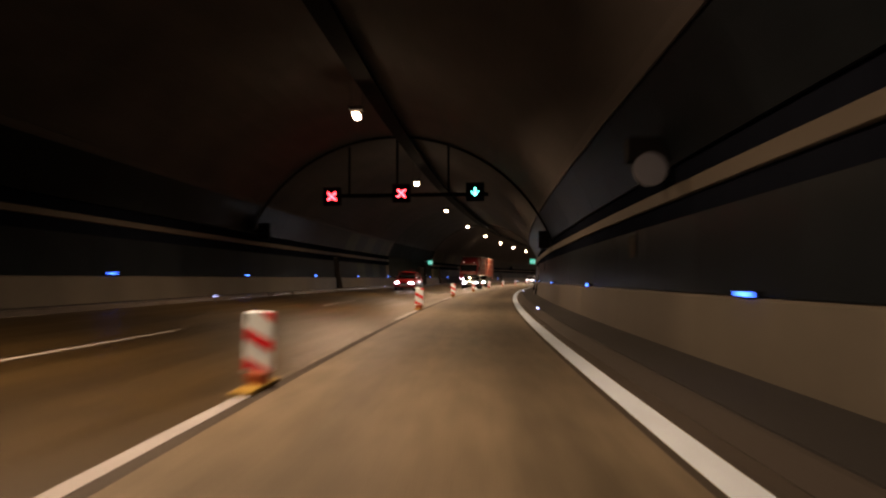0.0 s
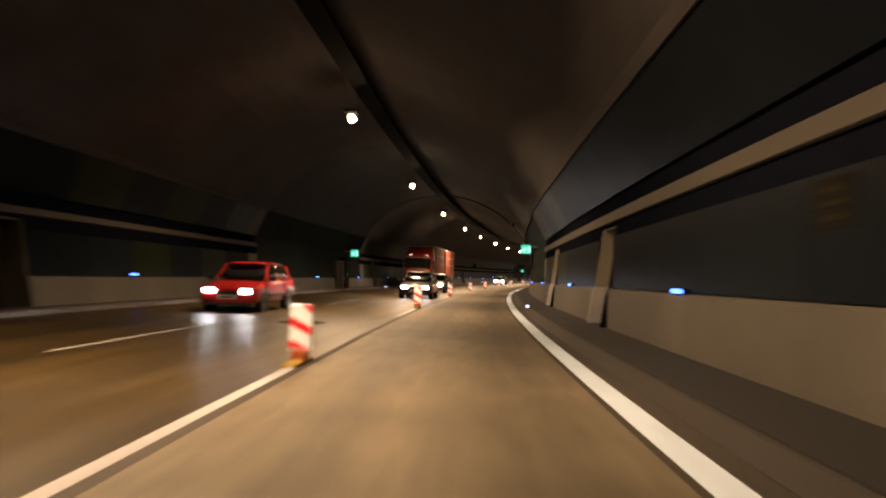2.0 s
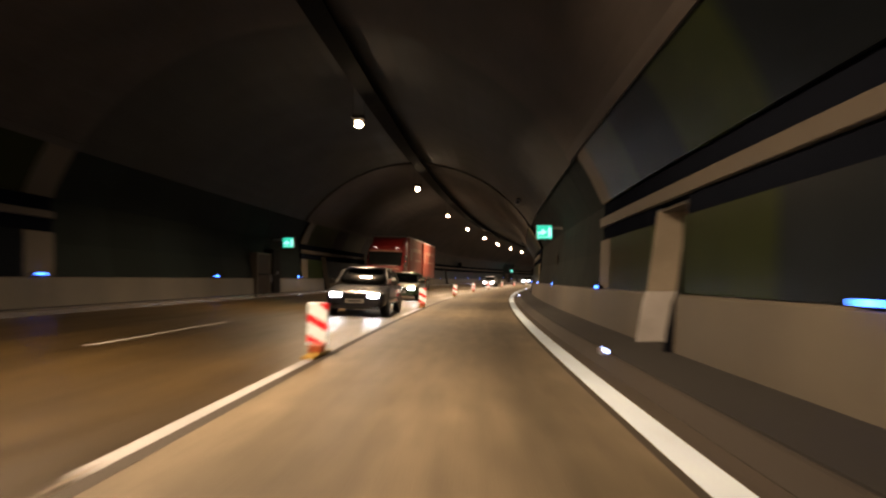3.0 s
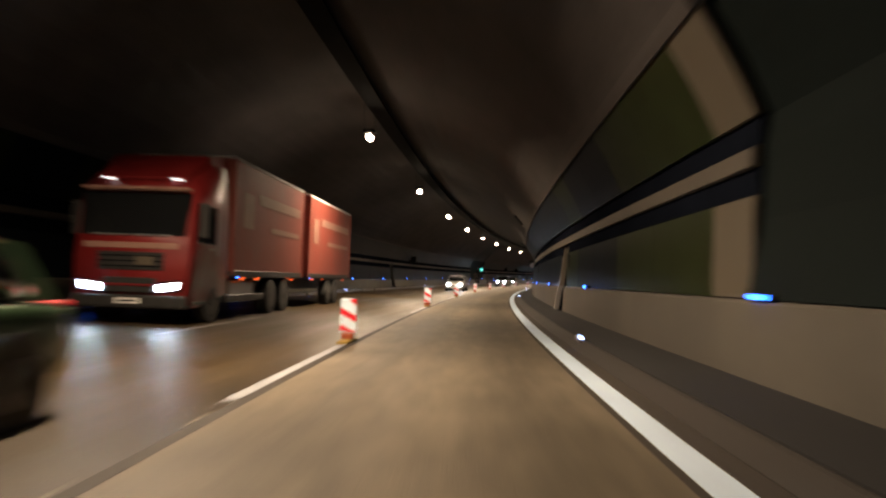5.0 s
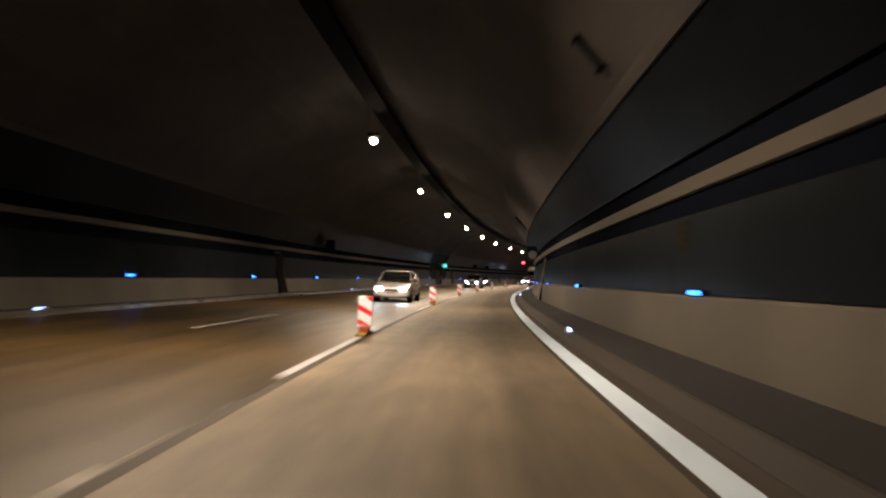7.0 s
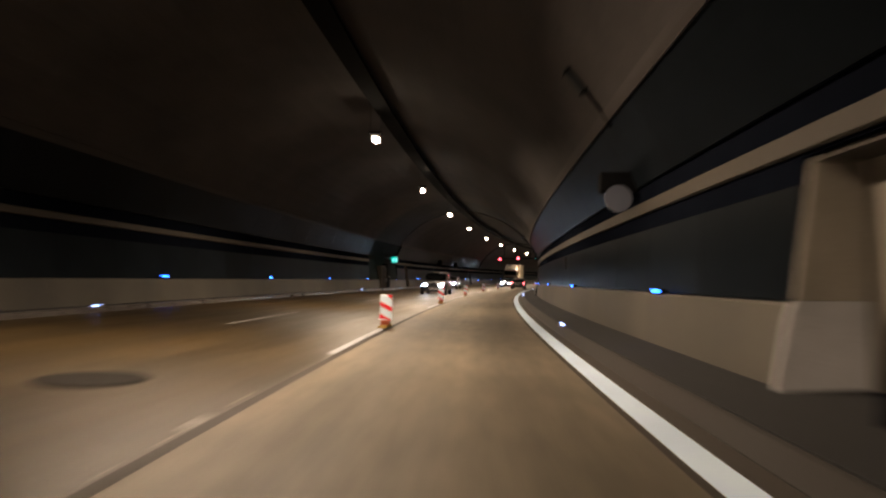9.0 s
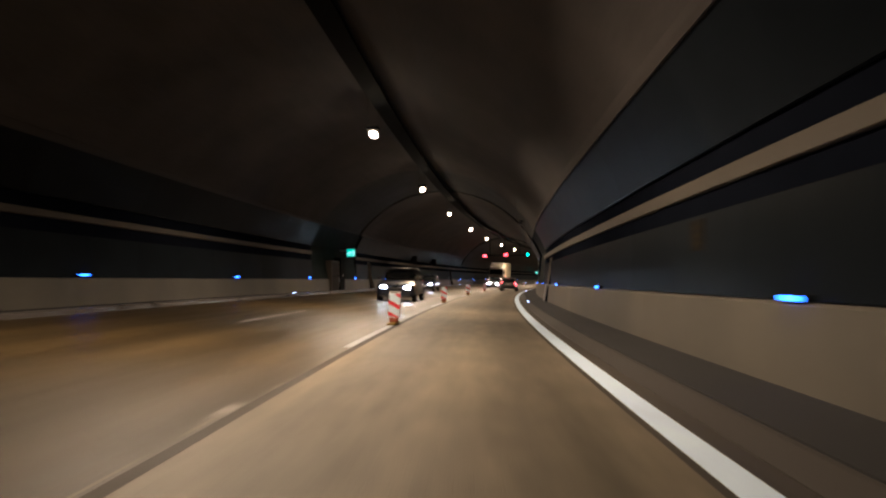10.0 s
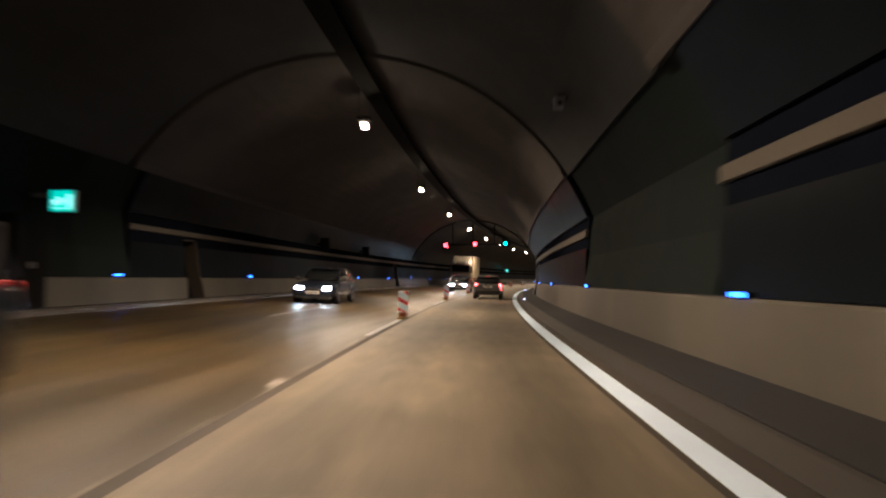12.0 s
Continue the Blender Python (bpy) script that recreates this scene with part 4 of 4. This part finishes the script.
def truck(label, paint, cargo, trailer=True, lettered=True):
    """Nose at -y; origin under the nose."""
    t = thing("truck", label, "truck", "trucks in the tunnel")
    w = 1.25
    cab = loft([(0.0, [(w * 0.93, 0.42), (w * 0.96, 1.3), (w * 0.93, 1.75)]), (0.06, [(w * 0.98, 0.38), (w, 1.4), (w * 0.97, 1.95)]), (0.22, [(w, 0.36), (w, 1.6), (w * 0.97, 2.9)]), (0.6, [(w, 0.36), (w, 2.2), (w * 0.95, 3.2)]), (1.5, [(w, 0.5), (w, 2.4), (w * 0.94, 3.62)]), (2.25, [(w, 0.6), (w, 2.4), (w * 0.94, 3.7)])])
    bmesh.ops.bevel(cab, geom=[e for e in cab.edges if e.calc_face_angle(0) > 0.7], offset=0.05, segments=2, affect="EDGES")
    c = part("cab", cab, paint, t, smooth=True)
    part("windscreen", loft([(0.03, [(w * 0.9, 1.78), (w * 0.9, 1.84)]), (0.18, [(w * 0.95, 1.76), (w * 0.93, 2.78)]), (0.27, [(w * 0.95, 1.76), (w * 0.93, 2.82)])]), M_GLASS, c, "dark windscreen")
    part("roof_deflector", loft([(0.42, [(w * 0.8, 3.1), (w * 0.78, 3.16)]), (1.3, [(w * 0.9, 3.5), (w * 0.86, 3.78)]), (2.2, [(w * 0.93, 3.6), (w * 0.9, 3.92)])]), paint, c, "sloping roof deflector")
    part("visor", box(-w * 0.93, w * 0.93, 0.02, 0.3, 2.82, 2.9, 0.03), M_PALE, c, "pale sun visor")
    for sx in (-1, 1):
        part("side_window", box(sx * w - 0.012, sx * w + 0.012, 0.4, 1.4, 1.75, 2.6, 0.01), M_GLASS, c)
        part("grab_rail", box(sx * 1.262 - 0.012, sx * 1.262 + 0.012, 1.5, 1.53, 1.5, 2.5, 0.006), M_STEEL, c)
        part("side_fairing", box(sx * 1.2 - 0.03, sx * 1.2 + 0.03, 2.3, 5.2, 0.42, 0.6, 0.015), M_TRIM, t)
        hl = part("headlight", flat_shape([[(sx * 0.58, 0.66), (sx * 1.12, 0.72), (sx * 1.12, 0.95), (sx * 0.58, 0.88)]], -0.03, 0.12), M_GLASS, t)
        part("bulb", flat_shape([[(sx * 0.62, 0.7), (sx * 1.04, 0.76), (sx * 1.04, 0.88), (sx * 0.62, 0.83)]], -0.036, 0.01), G_HEAD, hl, "lit lens")
        part("wiper", box(sx * 0.45 - 0.4, sx * 0.45 + 0.4, 0.0, 0.02, 1.86, 1.89), M_STEEL, c)
        part("step", box(sx * 1.21 - 0.05, sx * 1.21 + 0.05, 0.35, 0.95, 0.42, 0.5, 0.015), M_TRIM, t)
        part("door_handle", box(sx * 1.255 - 0.012, sx * 1.255 + 0.02, 1.15, 1.3, 1.62, 1.66, 0.008), M_STEEL, c)
        part("tank", box(sx * 0.9 - 0.28, sx * 0.9 + 0.28, 2.6, 4.4, 0.5, 0.95, 0.06, 2), M_STEEL, t)
        part("mirror", box(sx * 1.4 - 0.09, sx * 1.4 + 0.09, 0.28, 0.4, 1.85, 2.6, 0.03, 2), M_TRIM, t)
        part("roof_marker", box(sx * 0.75 - 0.12, sx * 0.75 + 0.12, 0.36, 0.4, 3.09, 3.115), G_CABWHITE, t, "lit white roof marker")
        for y in (1.35, 5.9, 7.25):
            wheel(t, sx * 1.08, y, 0.49, 0.32, M_TRUCKRIM)
        for y in (3.2, 4.4, 7.9):
            part("side_marker", box(sx * 1.255 - 0.01, sx * 1.255 + 0.012, y - 0.06, y + 0.06, 0.96, 1.0), G_AMBER, t, "lit amber side marker")
    part("grille", box(-0.72, 0.72, -0.015, 0.06, 1.12, 1.52, 0.02), M_TRIM, t)
    for z in (1.2, 1.31, 1.42):
        part("grille_bar", box(-0.7, 0.7, -0.028, 0.0, z, z + 0.025, 0.006), M_BLACK, t)
    part("nose_panel", box(-1.02, 1.02, -0.008, 0.05, 1.58, 1.72, 0.015), M_PALE, t, "pale worn lettering panel")
    part("badge", box(0.12, 0.5, -0.034, -0.026, 1.24, 1.42, 0.003), M_RING, t, "pale badge plate")
    part("lower_grille", box(-0.56, 0.56, -0.07, 0.06, 0.66, 0.98, 0.02), M_TRIM, t)
    part("grille_rail", box(-0.56, 0.56, -0.09, -0.06, 0.8, 0.85, 0.012), paint, t)
    part("bumper", box(-1.22, 1.22, -0.06, 0.3, 0.34, 0.62, 0.05, 2), M_TRIM, t)
    pl = part("number_plate", box(-0.26, 0.26, -0.075, -0.058, 0.44, 0.55), M_PLATE, t)
    part("bar", box(-0.2, 0.2, -0.079, -0.074, 0.47, 0.52), M_BAR, pl)
    part("chassis", box(-0.45, 0.45, 1.5, 9.2, 0.55, 0.95, 0.02), M_TRIM, t)
    def cargo_box(y0, y1):
        b = part("cargo_box", box(-w, w, y0, y1, 1.08, 3.98, 0.03, 2), cargo, t, "curtain-sided cargo body")
        part("sill", box(-w - 0.012, w + 0.012, y0, y1, 1.04, 1.2, 0.01), M_TRIM, b)
        part("roof_rail", box(-w - 0.014, w + 0.014, y0, y1, 3.92, 4.0, 0.01), M_NICHE, b, "pale roof rail")
        for sx in (-1, 1):
            for y in (y0 + 0.05, y1 - 0.05):
                part("corner_post", box(sx * w - 0.03, sx * w + 0.03, y - 0.05, y + 0.05, 1.08, 3.96), cargo, b)
            if lettered:
                part("lettering_bar", box(sx * (w + 0.008) - 0.004, sx * (w + 0.008) + 0.004, y0 + 1.9, y1 - 0.5, 3.0, 3.28), M_PALE, b, "pale lettering bar")
                part("lettering_bar", box(sx * (w + 0.008) - 0.004, sx * (w + 0.008) + 0.004, y0 + 3.1, y1 - 0.6, 2.3, 2.46), M_PALE, b, "pale lettering bar")
                part("emblem", box(sx * (w + 0.008) - 0.004, sx * (w + 0.008) + 0.004, y0 + 0.7, y0 + 1.5, 2.3, 3.2), M_PALE, b, "pale emblem")
    cargo_box(2.5, 9.25)
    if trailer:
        part("drawbar", box(-0.12, 0.12, 9.1, 10.5, 0.6, 0.78, 0.02), M_TRIM, t)
        part("trailer_chassis", box(-0.45, 0.45, 10.2, 17.7, 0.6, 0.98, 0.02), M_TRIM, t)
        cargo_box(10.0, 17.8)
        for sx in (-1, 1):
            for y in (13.6, 14.9):
                wheel(t, sx * 1.08, y, 0.49, 0.32, M_TRUCKRIM)
            for y in (10.7, 12.4, 16.4):
                part("side_marker", box(sx * 1.255 - 0.01, sx * 1.255 + 0.012, y - 0.06, y + 0.06, 0.96, 1.0), G_AMBER, t, "lit amber side marker")
    return t


M_TRUCKRIM = material("dirty_truck_rim", (0.05, 0.048, 0.045), 0.7, metal=0.2, vary=0.3, scale=9)
M_PALE = material("pale_lettering", (0.27, 0.15, 0.115), 0.6, vary=0.25, scale=3)
P_TRUCKRED = material("red_truck_paint", (0.15, 0.0095, 0.0095), 0.4, vary=0.12, scale=2, coat=0.15)
M_REDCURTAIN = material("red_curtain_fabric", (0.2, 0.041, 0.026), 0.6, vary=0.2, scale=1.4, bump=0.15, fine=12)
M_WHITECURTAIN = material("yellowish_cargo_panel", (0.36, 0.31, 0.22), 0.55, vary=0.12, scale=1.4)
park(truck("red drawbar truck with lit headlamps and red curtain sides", P_TRUCKRED, M_REDCURTAIN), 94.9, -7.05)
park(truck("white box truck with lit headlamps", paint_mat("white_truck_paint", (0.32, 0.29, 0.24)), M_WHITECURTAIN, False, False), 280.0, -7.0)
